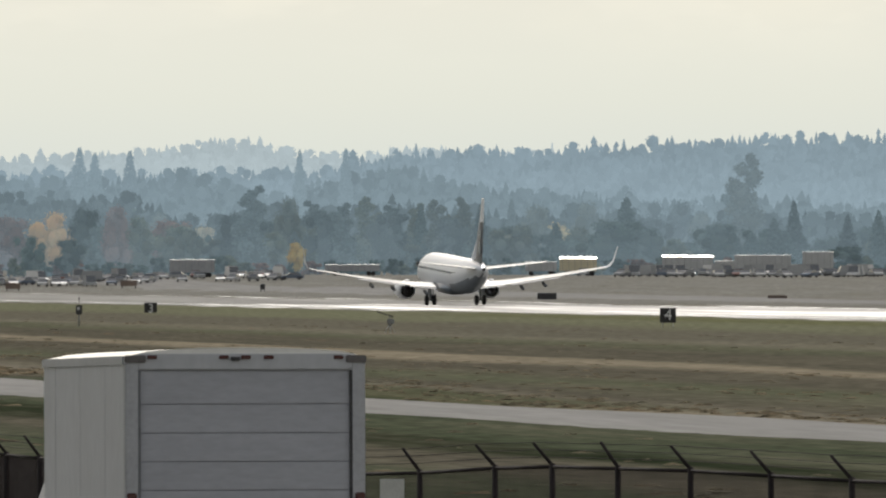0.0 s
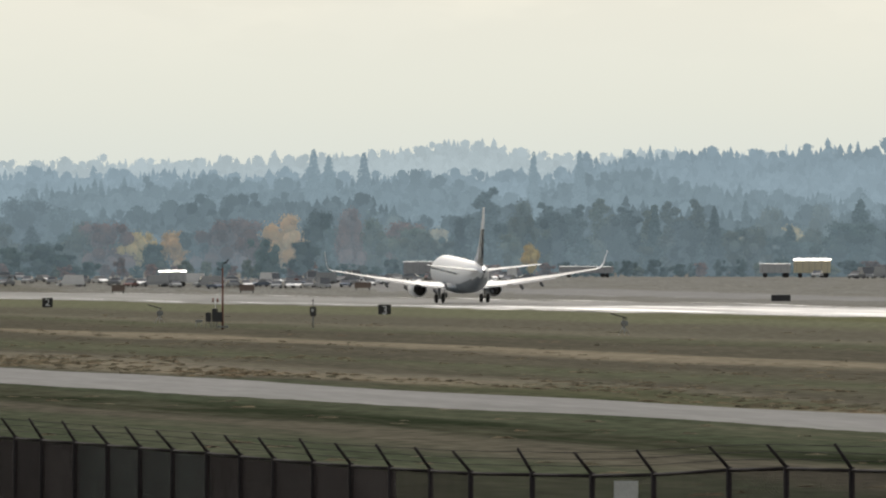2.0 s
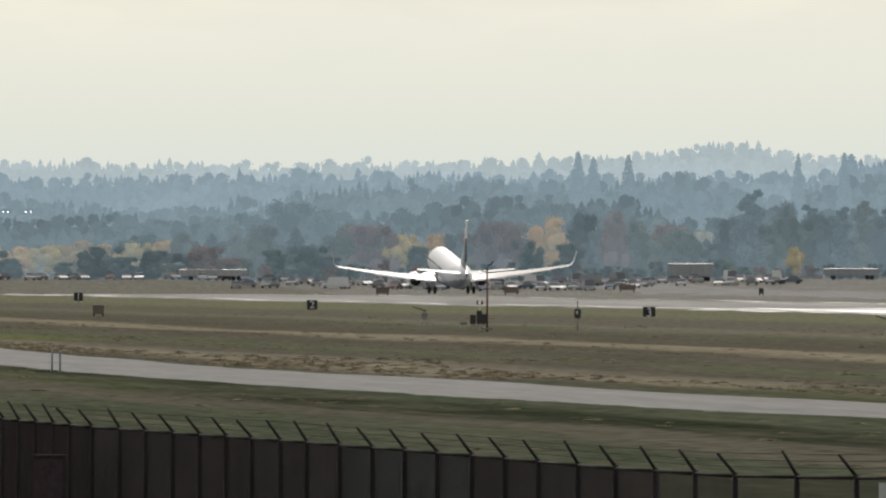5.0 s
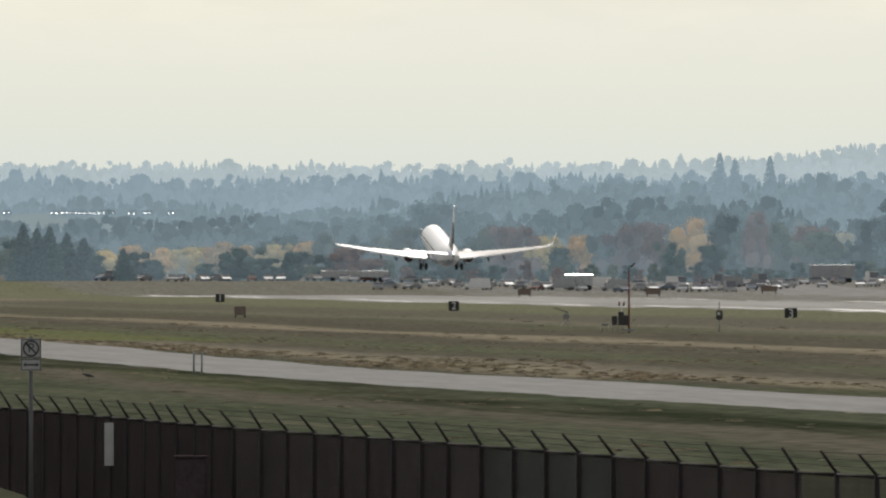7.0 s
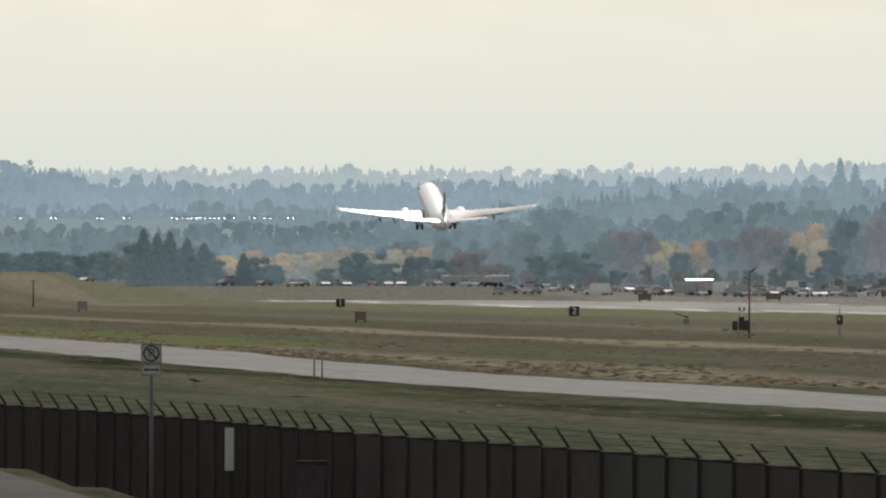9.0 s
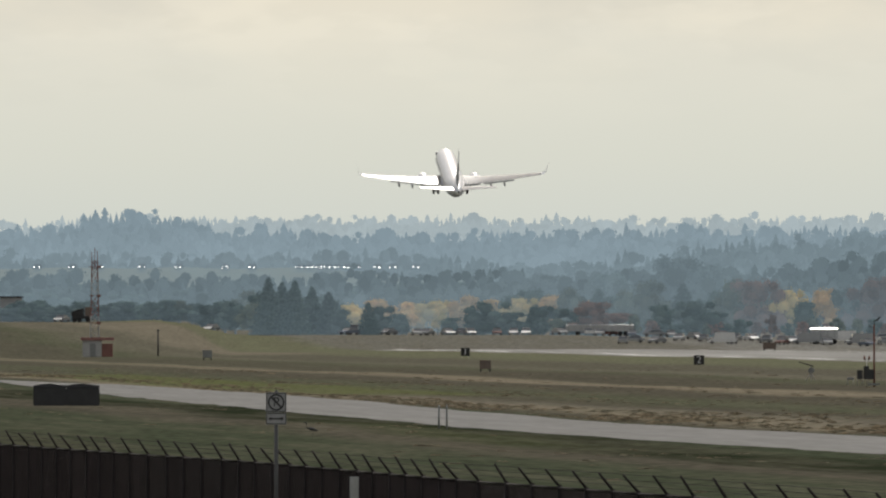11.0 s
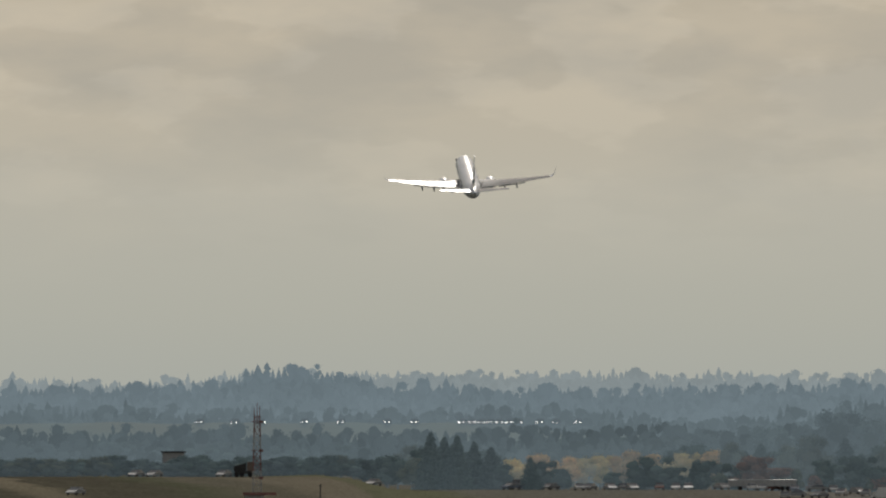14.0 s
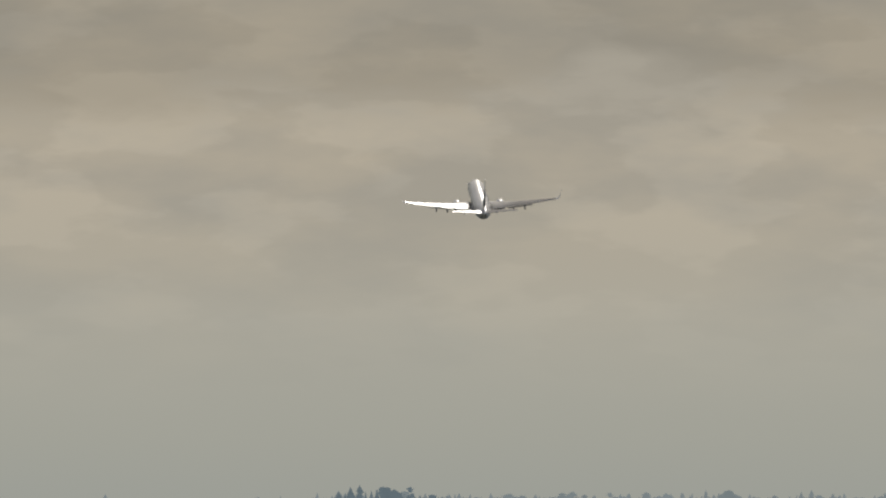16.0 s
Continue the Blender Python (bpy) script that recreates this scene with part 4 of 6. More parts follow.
def tree(kind, u, top, wide, r, base=488, rng=random.Random(5)):
    """Plant a tree whose crown tops out at an elevation mark."""
    variants = KINDS[kind]
    i = rng.randrange(len(variants))
    z0 = level(base, r)
    h = (base - top) * r / UNIT
    spread = {"round": 0.66, "broad": 0.88, "poplar": 0.36, "con": 0.46}[variants[i][0]]
    sx = wide * r / UNIT / spread
    p = place(u, r)
    z0 = min(z0, ground_z(p.x, p.y)) - 0.1
    h = level(top, r) - z0
    m = Matrix.LocRotScale((p.x, p.y, z0), Euler((0, 0, rng.uniform(0, 6.28))), (sx, sx, h))
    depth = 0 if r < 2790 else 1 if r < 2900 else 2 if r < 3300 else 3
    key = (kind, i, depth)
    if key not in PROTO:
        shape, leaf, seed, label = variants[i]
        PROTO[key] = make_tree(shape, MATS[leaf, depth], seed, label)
        PROTO[key].matrix_basis = m
        PROTO[key].scale = (1, 1, 1)
        loc, rot, sc = m.decompose()
        PROTO[key].location, PROTO[key].rotation_euler = loc, rot.to_euler()
        for c in PROTO[key].children:
            c.data.transform(Matrix.Diagonal((sc.x, sc.x, sc.z, 1)))
        PROTO[key]["unit"] = (sc.x, sc.z)
        return PROTO[key]
    ux, uz = PROTO[key]["unit"]
    loc, rot, sc = m.decompose()
    return copy_thing(PROTO[key], Matrix.LocRotScale(loc, rot, (sc.x / ux, sc.x / ux, sc.z / uz)))


def plant_trees():
    rng = random.Random(9)
    far, mid, near = 3050, 2850, 2740
    # kind, bearing, top, width, range
    east_end = [("con", 1555, 372, 60, mid), ("con", 1500, 380, 60, mid), ("rnd", 1500, 432, 62, near), ("con", 1405, 356, 60, mid), ("con", 1370, 385, 70, mid), ("pop", 1320, 266, 84,
         2935), ("pop", 1290, 318, 44, far), ("rnd", 1270, 390, 80, mid), ("olv", 1240, 372, 60, far), ("rnd", 1205, 350, 95, far), ("rnd", 1150, 378, 70, far), ("rnd", 1145, 400,
         70, mid), ("con", 1108, 350, 95, mid), ("rnd", 1090, 385, 110, mid), ("olv", 1040, 352, 60, far)]
    by_the_trailers = [("rnd", 1010, 420, 70, mid), ("yel", 985, 392, 75, far), ("olv", 950, 360, 60, far), ("olv", 925, 395, 60, mid), ("con", 905, 352, 50, far), ("yel", 893, 405, 50, far),
         ("rnd", 860, 395, 70, mid), ("con", 850, 362, 56, mid), ("pop", 822, 346, 60, mid), ("rnd", 795, 380, 70, mid), ("pop", 775, 350, 62, mid), ("con", 745, 362, 55, mid),
         ("pop", 735, 356, 56, mid), ("pop", 700, 360, 66, mid), ("rnd", 680, 372, 70, mid)]
    poplar_row = [("pop", 650, 345, 70, mid), ("pop", 603, 356, 60, mid), ("rnd", 580, 376, 70, mid), ("pop", 560, 352, 64, mid), ("yel", 525, 425, 34, near), ("olv", 512, 345, 52, mid),
         ("rnd", 470, 385, 60, mid), ("pop", 440, 325, 80, mid), ("rnd", 415, 372, 60, mid), ("olv", 385, 420, 50, mid), ("yel", 358, 396, 60, far), ("olv", 330, 402, 50, mid),
         ("red", 300, 385, 85, mid), ("olv", 280, 372, 50, far), ("olv", 245, 380, 60, mid)]
    autumn_row = [("red", 205, 358, 60, mid), ("rnd", 175, 395, 60, mid), ("rnd", 148, 362, 60, mid), ("rnd", 120, 420, 60, near), ("ora", 97, 370, 75, mid), ("rnd", 55, 415, 50, near),
         ("red", 15, 378, 85, mid), ("red", -25, 382, 80, mid), ("rnd", -70, 400, 60, mid), ("ora", -108, 402, 55, mid), ("rnd", -140, 425, 60, near), ("yel", -170, 402, 60, mid),
         ("red", -228, 384, 80, mid), ("olv", -275, 386, 70, mid), ("rnd", -300, 360, 70, far)]
    middle_wood = [("rnd", -300, 445, 70, near), ("rnd", -340, 425, 72, near), ("rnd", -365, 340, 115, far), ("rnd", -400, 432, 60, near), ("olv", -420, 388, 70, mid), ("olv", -455, 405,
         60, mid), ("red", -480, 446, 70, near), ("rnd", -482, 370, 90, far), ("red", -520, 425, 70, near), ("ora", -540, 424, 55, mid), ("rnd", -550, 446, 60, near), ("olv",
         -560, 400, 60, mid), ("ora", -593, 414, 62, mid), ("rnd", -603, 432, 66, near), ("rnd", -610, 382, 90, far)]
    golden_row = [("con", -625, 440, 46, near), ("yel", -648, 418, 60, mid), ("rnd", -668, 445, 60, near), ("ora", -692, 421, 60, mid), ("rnd", -708, 426, 74, near), ("con", -730, 436, 50,
         near), ("ora", -742, 414, 60, mid), ("rnd", -770, 455, 55, near), ("yel", -792, 423, 62, mid), ("yel", -820, 428, 60, mid), ("ora", -848, 426, 58, mid), ("rnd", -860,
         448, 60, near), ("rnd", -895, 434, 60, near), ("ora", -903, 421, 62, mid), ("con", -915, 430, 54, near)]
    west_grove = [("yel", -945, 430, 60, mid), ("rnd", -965, 440, 60, near), ("con", -985, 412, 70, near), ("rnd", -1000, 414, 84, mid), ("con", -1015, 402, 64, near), ("rnd", -1040, 430,
         80, near), ("con", -1045, 392, 70, near), ("rnd", -1060, 405, 84, mid), ("con", -1068, 394, 66, near), ("rnd", -1085, 420, 70, near), ("con", -1092, 386, 70, near),
         ("rnd", -1110, 412, 60, near), ("olv", -1120, 405, 60, mid), ("olv", -1125, 428, 50, near)]
    for k, u, top, w, r in east_end + by_the_trailers + poplar_row + autumn_row + middle_wood + golden_row + west_grove:
        tree(k, u, top, w, r + rng.uniform(-40, 40), 492 if r < 2800 else 488)
    for u, top, w in ((141, 262, 74), (168, 270, 70), (230, 268, 74), (612, 264, 60), (530, 266, 56)):
        tree("con", u, top, w, 3700, 365)
    # the ranks behind: filling the gaps with hazy greens
    u = 1650
    while u > -720:
        tree(rng.choice(["rnd", "olv", "rnd", "con"]), u, rng.uniform(395, 430), rng.uniform(55, 85), 2872 + rng.uniform(-20, 22))
        u -= rng.uniform(26, 44)
    # low dark belt behind the far rise
    u = -1150
    while u > -2350:
        tree(rng.choice(["rnd", "olv", "rnd", "rnd"]), u, rng.uniform(424, 440), rng.uniform(44, 70), 2765 + rng.uniform(-15, 20), 470)
        u -= rng.uniform(14, 26)
    for u, top, w in ((-1652, 398, 74), (-1250, 404, 60), (-1335, 412, 70), (-1480, 410, 80), (-1770, 408, 80)):
        tree("rnd", u, top, w, 2960, 470)
    # scrub along the lot
    u = 1600
    while u > -700:
        tree(rng.choice(["rnd", "rnd", "red", "olv"]), u, rng.uniform(450, 468), rng.uniform(20, 36), 2740 + rng.uniform(-20, 30), 490)
        u -= rng.uniform(16, 34)


plant_trees()


# ---- far wooded ridges, the plain backdrop of the distance, haze painted as emission ----
def ridge(r0, crest, rows, step, drop, size, mat, seed, conif=0.75, label="", back=18.0):
    rng = random.Random(seed)
    verts, faces = [], []

    def crest_at(u):
        for (u0, v0), (u1, v1) in zip(crest, crest[1:]):
            if u <= u1:
                k = (u - u0) / (u1 - u0)
                k = k * k * (3 - 2 * k)
                return v0 + (v1 - v0) * k
        return crest[-1][1]

    # the hillside itself
    us = [crest[0][0] + (crest[-1][0] - crest[0][0]) * i / 90 for i in range(91)]
    k0 = len(verts)
    for u in us:
        rr = r0 + 20
        verts.append(place(u, rr, level(crest_at(u) + size * 0.36, rr)))
        verts.append(place(u, r0 - rows * back, level(crest_at(u) + size * 0.5 + rows * drop, r0 - rows * back)))
        verts.append(place(u, r0 - rows * back - 30, -3))
    for i in range(90):
        for j in range(2):
            a = k0 + 3 * i + j
            faces.append((a, a + 1, a + 4, a + 3))
    for row in range(rows):
        r = r0 - row * back
        u = crest[0][0]
        while u < crest[-1][0]:
            u += step * rng.uniform(0.55, 1.45)
            patch = noise.noise((u * 0.006, row * 0.7, seed))
            top = crest_at(u) + row * drop + rng.gauss(0, size * 0.15) - patch * size * 0.22 + (size * 0.12 if row else 0)
            con = rng.random() < conif + patch * 0.7 + (0.15 if u > 600 else 0)
            h = size * r / UNIT * rng.uniform(0.75, 1.45)
            zt = level(top, r)
            p = place(u, r + rng.uniform(-8, 8))
            if con:
                w = h * rng.uniform(0.26, 0.50)
                tiers = 6
                for t in range(tiers):
                    z1 = zt - h * (t / tiers) ** 1.05
                    z0 = zt - h * ((t + 1.7) / tiers)
                    rad = w * ((t + 1.3) / tiers) ** 0.7 * rng.uniform(0.7, 1.2)
                    k = len(verts)
                    verts.append(Vector((p.x + rng.uniform(-0.06, 0.06) * w, p.y, z1)))
                    n = 6
                    for i in range(n):
                        a = 6.283 * i / n + t * 0.7
                        rr = rad * rng.uniform(0.6, 1.2)
                        verts.append(Vector((p.x + math.cos(a) * rr, p.y + math.sin(a) * rr, z0 + rng.uniform(-0.06, 0.06) * h)))
                    for i in range(n):
                        faces.append((k, k + 1 + i, k + 1 + (i + 1) % n))
            else:
                # rounded broadleaf crown of overlapping lobes with a few ragged tufts
                w = h * rng.uniform(0.26, 0.42)
                for lo in range(3):
                    q = w * rng.uniform(0.45, 0.75)
                    a = rng.uniform(0, 6.283)
                    off = 0 if lo == 0 else w * rng.uniform(0.3, 0.75)
                    cz = zt - q if lo == 0 else zt - q - h * rng.uniform(0.10, 0.5)
                    c = Vector((p.x + math.cos(a) * off, p.y + math.sin(a) * off * 0.6, cz))
                    k, n, m = len(verts), 7, 4
                    for jj in range(m + 1):
                        e = math.pi * (jj / m - 0.5)
                        for i in range(n):
                            az = 6.283 * i / n + jj * 0.4
                            rr = q * rng.uniform(0.80, 1.12)
                            verts.append(c + Vector((math.cos(az) * math.cos(e) * rr, math.sin(az) * math.cos(e) * rr, math.sin(e) * rr)))
                    for jj in range(m):
                        for i in range(n):
                            faces.append((k + jj * n + i, k + jj * n + (i + 1) % n, k + (jj + 1) * n + (i + 1) % n, k + (jj + 1) * n + i))
                for _ in range(12):
                    a = rng.uniform(0, 3.14)
                    clump(verts, faces, Vector((p.x + math.cos(a) * w * 0.7, p.y, zt - w * 0.6 + math.sin(a) * w * 0.5)), w * rng.uniform(0.10, 0.18), rng)
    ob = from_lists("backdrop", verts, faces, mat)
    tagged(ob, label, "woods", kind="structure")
    return ob


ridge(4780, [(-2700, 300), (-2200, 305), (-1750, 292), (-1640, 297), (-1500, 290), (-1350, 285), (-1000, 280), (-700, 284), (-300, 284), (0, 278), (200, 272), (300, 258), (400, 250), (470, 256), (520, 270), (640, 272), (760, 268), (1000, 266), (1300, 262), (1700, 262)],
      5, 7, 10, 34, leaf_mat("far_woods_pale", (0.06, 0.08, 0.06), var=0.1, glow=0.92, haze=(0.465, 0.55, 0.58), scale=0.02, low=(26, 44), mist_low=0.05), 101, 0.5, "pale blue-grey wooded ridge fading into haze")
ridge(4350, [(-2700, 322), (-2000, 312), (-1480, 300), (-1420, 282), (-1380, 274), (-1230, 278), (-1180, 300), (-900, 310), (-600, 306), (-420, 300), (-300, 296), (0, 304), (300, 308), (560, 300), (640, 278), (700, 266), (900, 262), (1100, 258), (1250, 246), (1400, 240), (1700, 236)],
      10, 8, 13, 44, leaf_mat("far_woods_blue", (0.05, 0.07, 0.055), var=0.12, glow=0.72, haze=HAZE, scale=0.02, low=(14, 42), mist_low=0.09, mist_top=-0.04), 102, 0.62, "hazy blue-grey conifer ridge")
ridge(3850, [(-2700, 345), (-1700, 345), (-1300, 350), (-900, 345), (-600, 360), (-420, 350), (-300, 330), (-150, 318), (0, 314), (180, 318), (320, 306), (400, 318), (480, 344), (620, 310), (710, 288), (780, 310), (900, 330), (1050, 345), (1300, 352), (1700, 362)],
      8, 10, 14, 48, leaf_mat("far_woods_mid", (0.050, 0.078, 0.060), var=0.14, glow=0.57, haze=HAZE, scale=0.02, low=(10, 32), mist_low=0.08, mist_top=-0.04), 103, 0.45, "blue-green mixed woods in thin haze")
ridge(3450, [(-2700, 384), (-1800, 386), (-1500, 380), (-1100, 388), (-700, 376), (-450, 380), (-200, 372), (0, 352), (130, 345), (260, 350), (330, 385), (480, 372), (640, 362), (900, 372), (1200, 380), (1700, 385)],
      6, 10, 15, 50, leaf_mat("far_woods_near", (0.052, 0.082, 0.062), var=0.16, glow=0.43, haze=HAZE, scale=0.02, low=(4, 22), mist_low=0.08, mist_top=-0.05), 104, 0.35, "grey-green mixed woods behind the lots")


# ---- far embankment road with traffic, haze painted into the grass ----
def far_bank():
    r = 3560
    # the bank's paleness is haze, added to its grass as emission
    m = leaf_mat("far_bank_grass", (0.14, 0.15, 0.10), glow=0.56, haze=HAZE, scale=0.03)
    verts, faces = [], []
    us = [-2500 + 40 * i for i in range(46)]
    for u in us:
        k = 1 - smooth(-1050, -760, u)
        z = level(392 - 22 * k + 4 * noise.noise((u * 0.01, 0.2, 0)), r)
        verts += [place(u, r + 30, z - 0.2), place(u, r - 6, z), place(u, r - 60, z * 0.55), place(u, r - 100, -2)]
    for i in range(len(us) - 1):
        for j in range(3):
            a = 4 * i + j
            faces.append((a, a + 1, a + 5, a + 4))
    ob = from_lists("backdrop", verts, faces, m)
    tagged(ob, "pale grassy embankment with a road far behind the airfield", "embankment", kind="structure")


far_bank()


# ---- airfield signs ----
BLACK = node_mat("sign_black", (0.012, 0.012, 0.014), rough=0.5, var=0.2, scale=3, fine=20)
SIGNWHITE = node_mat("sign_white", (0.62, 0.62, 0.62), rough=0.5, var=0.06, scale=3, fine=20)
ALU = node_mat("grey_aluminium", (0.45, 0.46, 0.46), rough=0.4, metal=0.5, var=0.15, scale=3, fine=20)
RUST = node_mat("red_brown_paint", (0.16, 0.055, 0.035), rough=0.7, var=0.25, scale=3, fine=20)
BROWN = node_mat("brown_box_paint", (0.17, 0.130, 0.110), rough=0.7, var=0.25, scale=2, fine=15)
CHARCOAL = node_mat("charcoal_paint", (0.030, 0.030, 0.033), rough=0.6, var=0.3, scale=2, fine=15)
SIGNGREY = node_mat("weathered_grey", (0.22, 0.23, 0.23), rough=0.7, var=0.2, scale=2, fine=15)


def letter_mesh(text, size, depth):
    cu = bpy.data.curves.new("letter", "FONT")
    cu.body, cu.size, cu.extrude = text, size, depth
    cu.align_x, cu.align_y = "CENTER", "CENTER"
    ob = bpy.data.objects.new("letter", cu)
    scene.collection.objects.link(ob)
    bpy.context.view_layer.update()
    me = bpy.data.meshes.new_from_object(ob.evaluated_get(bpy.context.evaluated_depsgraph_get()))
    bpy.data.objects.remove(ob)
    return me


def facing(p, target=None, dz=0.0):
    """Pose with +Y away from the lens."""
    a = math.atan2(p.x, p.y)
    return Matrix.Translation(p) @ pose(0, 0, 0, 0, 0, -math.degrees(a))


def distance_sign(text, u, s_along, vbase):
    r = (s_along ** 2 + 198 ** 2) ** 0.5
    z = level(vbase, r)
    e = empty("distance_sign", Matrix.Translation(place(u, r, z)) @ pose(0, 0, 0, 0, 0, -math.degrees(WAY)), "black runway distance-remaining sign with white number " + text, "sign", "runway distance signs")
    w, h = 0.66, 1.34
    bm = bm_new()
    box(bm, -w, -0.12, 0.12, w, 0.12, h, 0.03)
    part("cabinet", bm, BLACK, e)
    for x in (-0.45, 0.45):
        bm = bm_new()
        tube(bm, (x, 0, -0.3), (x, 0, 0.14), 0.03)
        part("leg", bm, ALU, e)
    me = letter_mesh(text, 1.30, 0.01)
    me.materials.append(SIGNWHITE)
    d = new("number", me)
    d.parent = e
    d.matrix_basis = pose(0, -0.14, 0.73, 90, 0, 0)


for text, u, s, v in (("4", 1182, 1100, 574), ("3", 266.5, 1405, 559), ("2", -330, 1710, 543), ("1", -743.5, 2015, 527)):
    distance_sign(text, u, s, v)


# ---- instruments in the grass ----
def tilted_light(u, r, v):
    e = empty("approach_light_unit", facing(place(u, r, level(v, r))), "grey tilted light panel on a small stand", "airfield light", "tilted light units")
    k = r / UNIT
    bm = bm_new()
    for a, b in (((-0.95, 0, 1.50), (0.35, 0, 1.12)),):
        d = (Vector(b) - Vector(a))
        loft(bm, [[Vector(c) + Vector((0, y, z)) for y, z in ((-0.3, -0.04), (0.3, -0.04), (0.3, 0.05), (-0.3, 0.05))] for c in (a, b)], smooth_faces=False)
    part("panel", bm, CHARCOAL, e)
    bm = bm_new()
    tube(bm, (0.12, 0, 0.1), (0.08, 0, 1.2), 0.05, 0.05)
    box(bm, -0.12, -0.15, 0.55, 0.42, 0.15, 0.95, 0.04)
    part("lamp_housing", bm, SIGNGREY, e)
    for x, y in ((-0.3, 0), (0.5, 0.1), (0.15, -0.3)):
        bm = bm_new()
        tube(bm, (0.1, 0, 0.6), (x, y, -0.15), 0.03, 0.03, 6)
        part("leg", bm, ALU, e)


tilted_light(688, 1060, 586)
tilted_light(-134, 1210, 566)


def sensor_box(u, r, v):
    e = empty("sensor_box", facing(place(u, r, level(v, r))), "dark instrument box with a thin aerial on a post", "instrument box")
    bm = bm_new()
    tube(bm, (0, 0, -0.2), (0, 0, 1.0), 0.06)
    part("post", bm, SIGNGREY, e)
    bm = bm_new()
    box(bm, -0.28, -0.2, 0.85, 0.28, 0.2, 1.65, 0.05)
    part("cabinet", bm, CHARCOAL, e)
    bm = bm_new()
    box(bm, -0.16, -0.22, 1.25, 0.05, -0.2, 1.5)
    part("front_plate", bm, ALU, e)
    bm = bm_new()
    tube(bm, (0, 0, 1.6), (0, 0, 2.25), 0.03, 0.02, 6)
    tube(bm, (0, 0, 2.2), (0, 0, 2.32), 0.06, 0.04, 6)
    part("aerial", bm, CHARCOAL, e)


sensor_box(140, 1180, 574)


def bird_part(name, rings, mat, parent):
    bm = bm_new()
    loft(bm, [[Vector((x, math.cos(a) * w, z + math.sin(a) * h)) for a in [2 * math.pi * i / 10 for i in range(10)]] for x, z, w, h in rings])
    bmesh.ops.recalc_face_normals(bm, faces=bm.faces)
    return part(name, bm, mat, parent)


def mast_group():
    r = 1165
    p = place(-20, r, level(575, r))
    e = empty("wind_mast", facing(p), "tall red-brown painted steel mast in the grass", "mast")
    bm = bm_new()
    tube(bm, (0, 0, -0.3), (0, 0, 5.05), 0.085, 0.07, 8)
    part("pole", bm, RUST, e)
    bm = bm_new()
    tube(bm, (0, 0, 5.0), (0, 0, 5.35), 0.05, 0.03, 8)
    tube(bm, (-0.4, 0, 4.9), (0.05, 0, 4.9), 0.03, 0.03, 6)
    tube(bm, (-0.4, 0, 4.9), (-0.4, 0, 5.05), 0.05, 0.05, 6)
    part("cross_arm", bm, CHARCOAL, e)
    bm = bm_new()
    box(bm, -0.5, -0.3, -0.1, 0.5, 0.3, 0.06, 0.03)
    part("base", bm, SIGNGREY, e)
    b = empty("crow", facing(place(-14, r, p.z + 5.34)), "black crow perched on the mast top", "bird")
    bird_part("body", [(-0.36, 0.02, 0.01, 0.01), (-0.2, 0.1, 0.06, 0.05), (0.0, 0.17, 0.1, 0.1), (0.12, 0.27, 0.09, 0.1), (0.2, 0.36, 0.03, 0.04)], BLACK, b)
    bird_part("head", [(0.08, 0.36, 0.02, 0.02), (0.14, 0.39, 0.06, 0.06), (0.22, 0.40, 0.05, 0.05), (0.34, 0.38, 0.008, 0.008)], BLACK, b)
    e2 = empty("equipment_cabinets", facing(place(-36, r, level(574, r))), "dark electrical cabinets on legs beside the mast", "cabinet")
    for x, h in ((-0.45, 1.15), (0.1, 1.5), (0.52, 1.2)):
        bm = bm_new()
        box(bm, x - 0.24, -0.25, 0.35, x + 0.24, 0.25, h, 0.03)
        part("cabinet", bm, CHARCOAL if x else SIGNGREY, e2)
        for dx in (-0.2, 0.2):
            bm = bm_new()
            tube(bm, (x + dx, 0, -0.2), (x + dx, 0, 0.4), 0.025, 0.025, 6)
            part("leg", bm, SIGNGREY, e2)
    e3 = empty("obstruction_light", facing(place(-33, r, level(574, r))), "thin pole with two red obstruction lamps", "airfield light")
    bm = bm_new()
    tube(bm, (0, 0, -0.2), (0, 0, 2.05), 0.03, 0.03, 6)
    tube(bm, (-0.2, 0, 2.05), (0.2, 0, 2.05), 0.03, 0.03, 6)
    part("pole", bm, ALU, e3)
    for x in (-0.2, 0.2):
        bm = bm_new()
        tube(bm, (x, 0, 2.05), (x, 0, 2.38), 0.085, 0.06, 8)
        part("lamp", bm, RUST, e3, "red glass lamp")
    e4 = empty("low_marker", facing(place(-62, 1190, level(572, 1190))), "small pale low marker box", "marker")
    bm = bm_new()
    box(bm, -0.32, -0.15, 0.22, 0.32, 0.15, 0.42, 0.03)
    part("body", bm, SIGNGREY, e4)
    for x in (-0.25, 0.25):
        bm = bm_new()
        tube(bm, (x, 0, -0.2), (x, 0, 0.25), 0.025, 0.025, 6)
        part("leg", bm, ALU, e4)


mast_group()


def equipment_box(u, r, v, w, h, mat, label):
    e = empty("equipment_box", facing(place(u, r, level(v, r))), label, "equipment box")
    bm = bm_new()
    box(bm, -w / 2, -0.6, 0.03, w / 2, 0.6, h, 0.06)
    part("body", bm, mat, e)
    bm = bm_new()
    box(bm, -w / 2 - 0.06, -0.68, h, w / 2 + 0.06, 0.68, h + 0.09, 0.03)
    part("lid", bm, SIGNGREY if mat is CHARCOAL else mat, e)
    for x in (-w * 0.4, w * 0.4):
        bm = bm_new()
        box(bm, x - 0.08, -0.5, -0.35, x + 0.08, 0.5, 0.2)
        part("foot", bm, CHARCOAL, e)


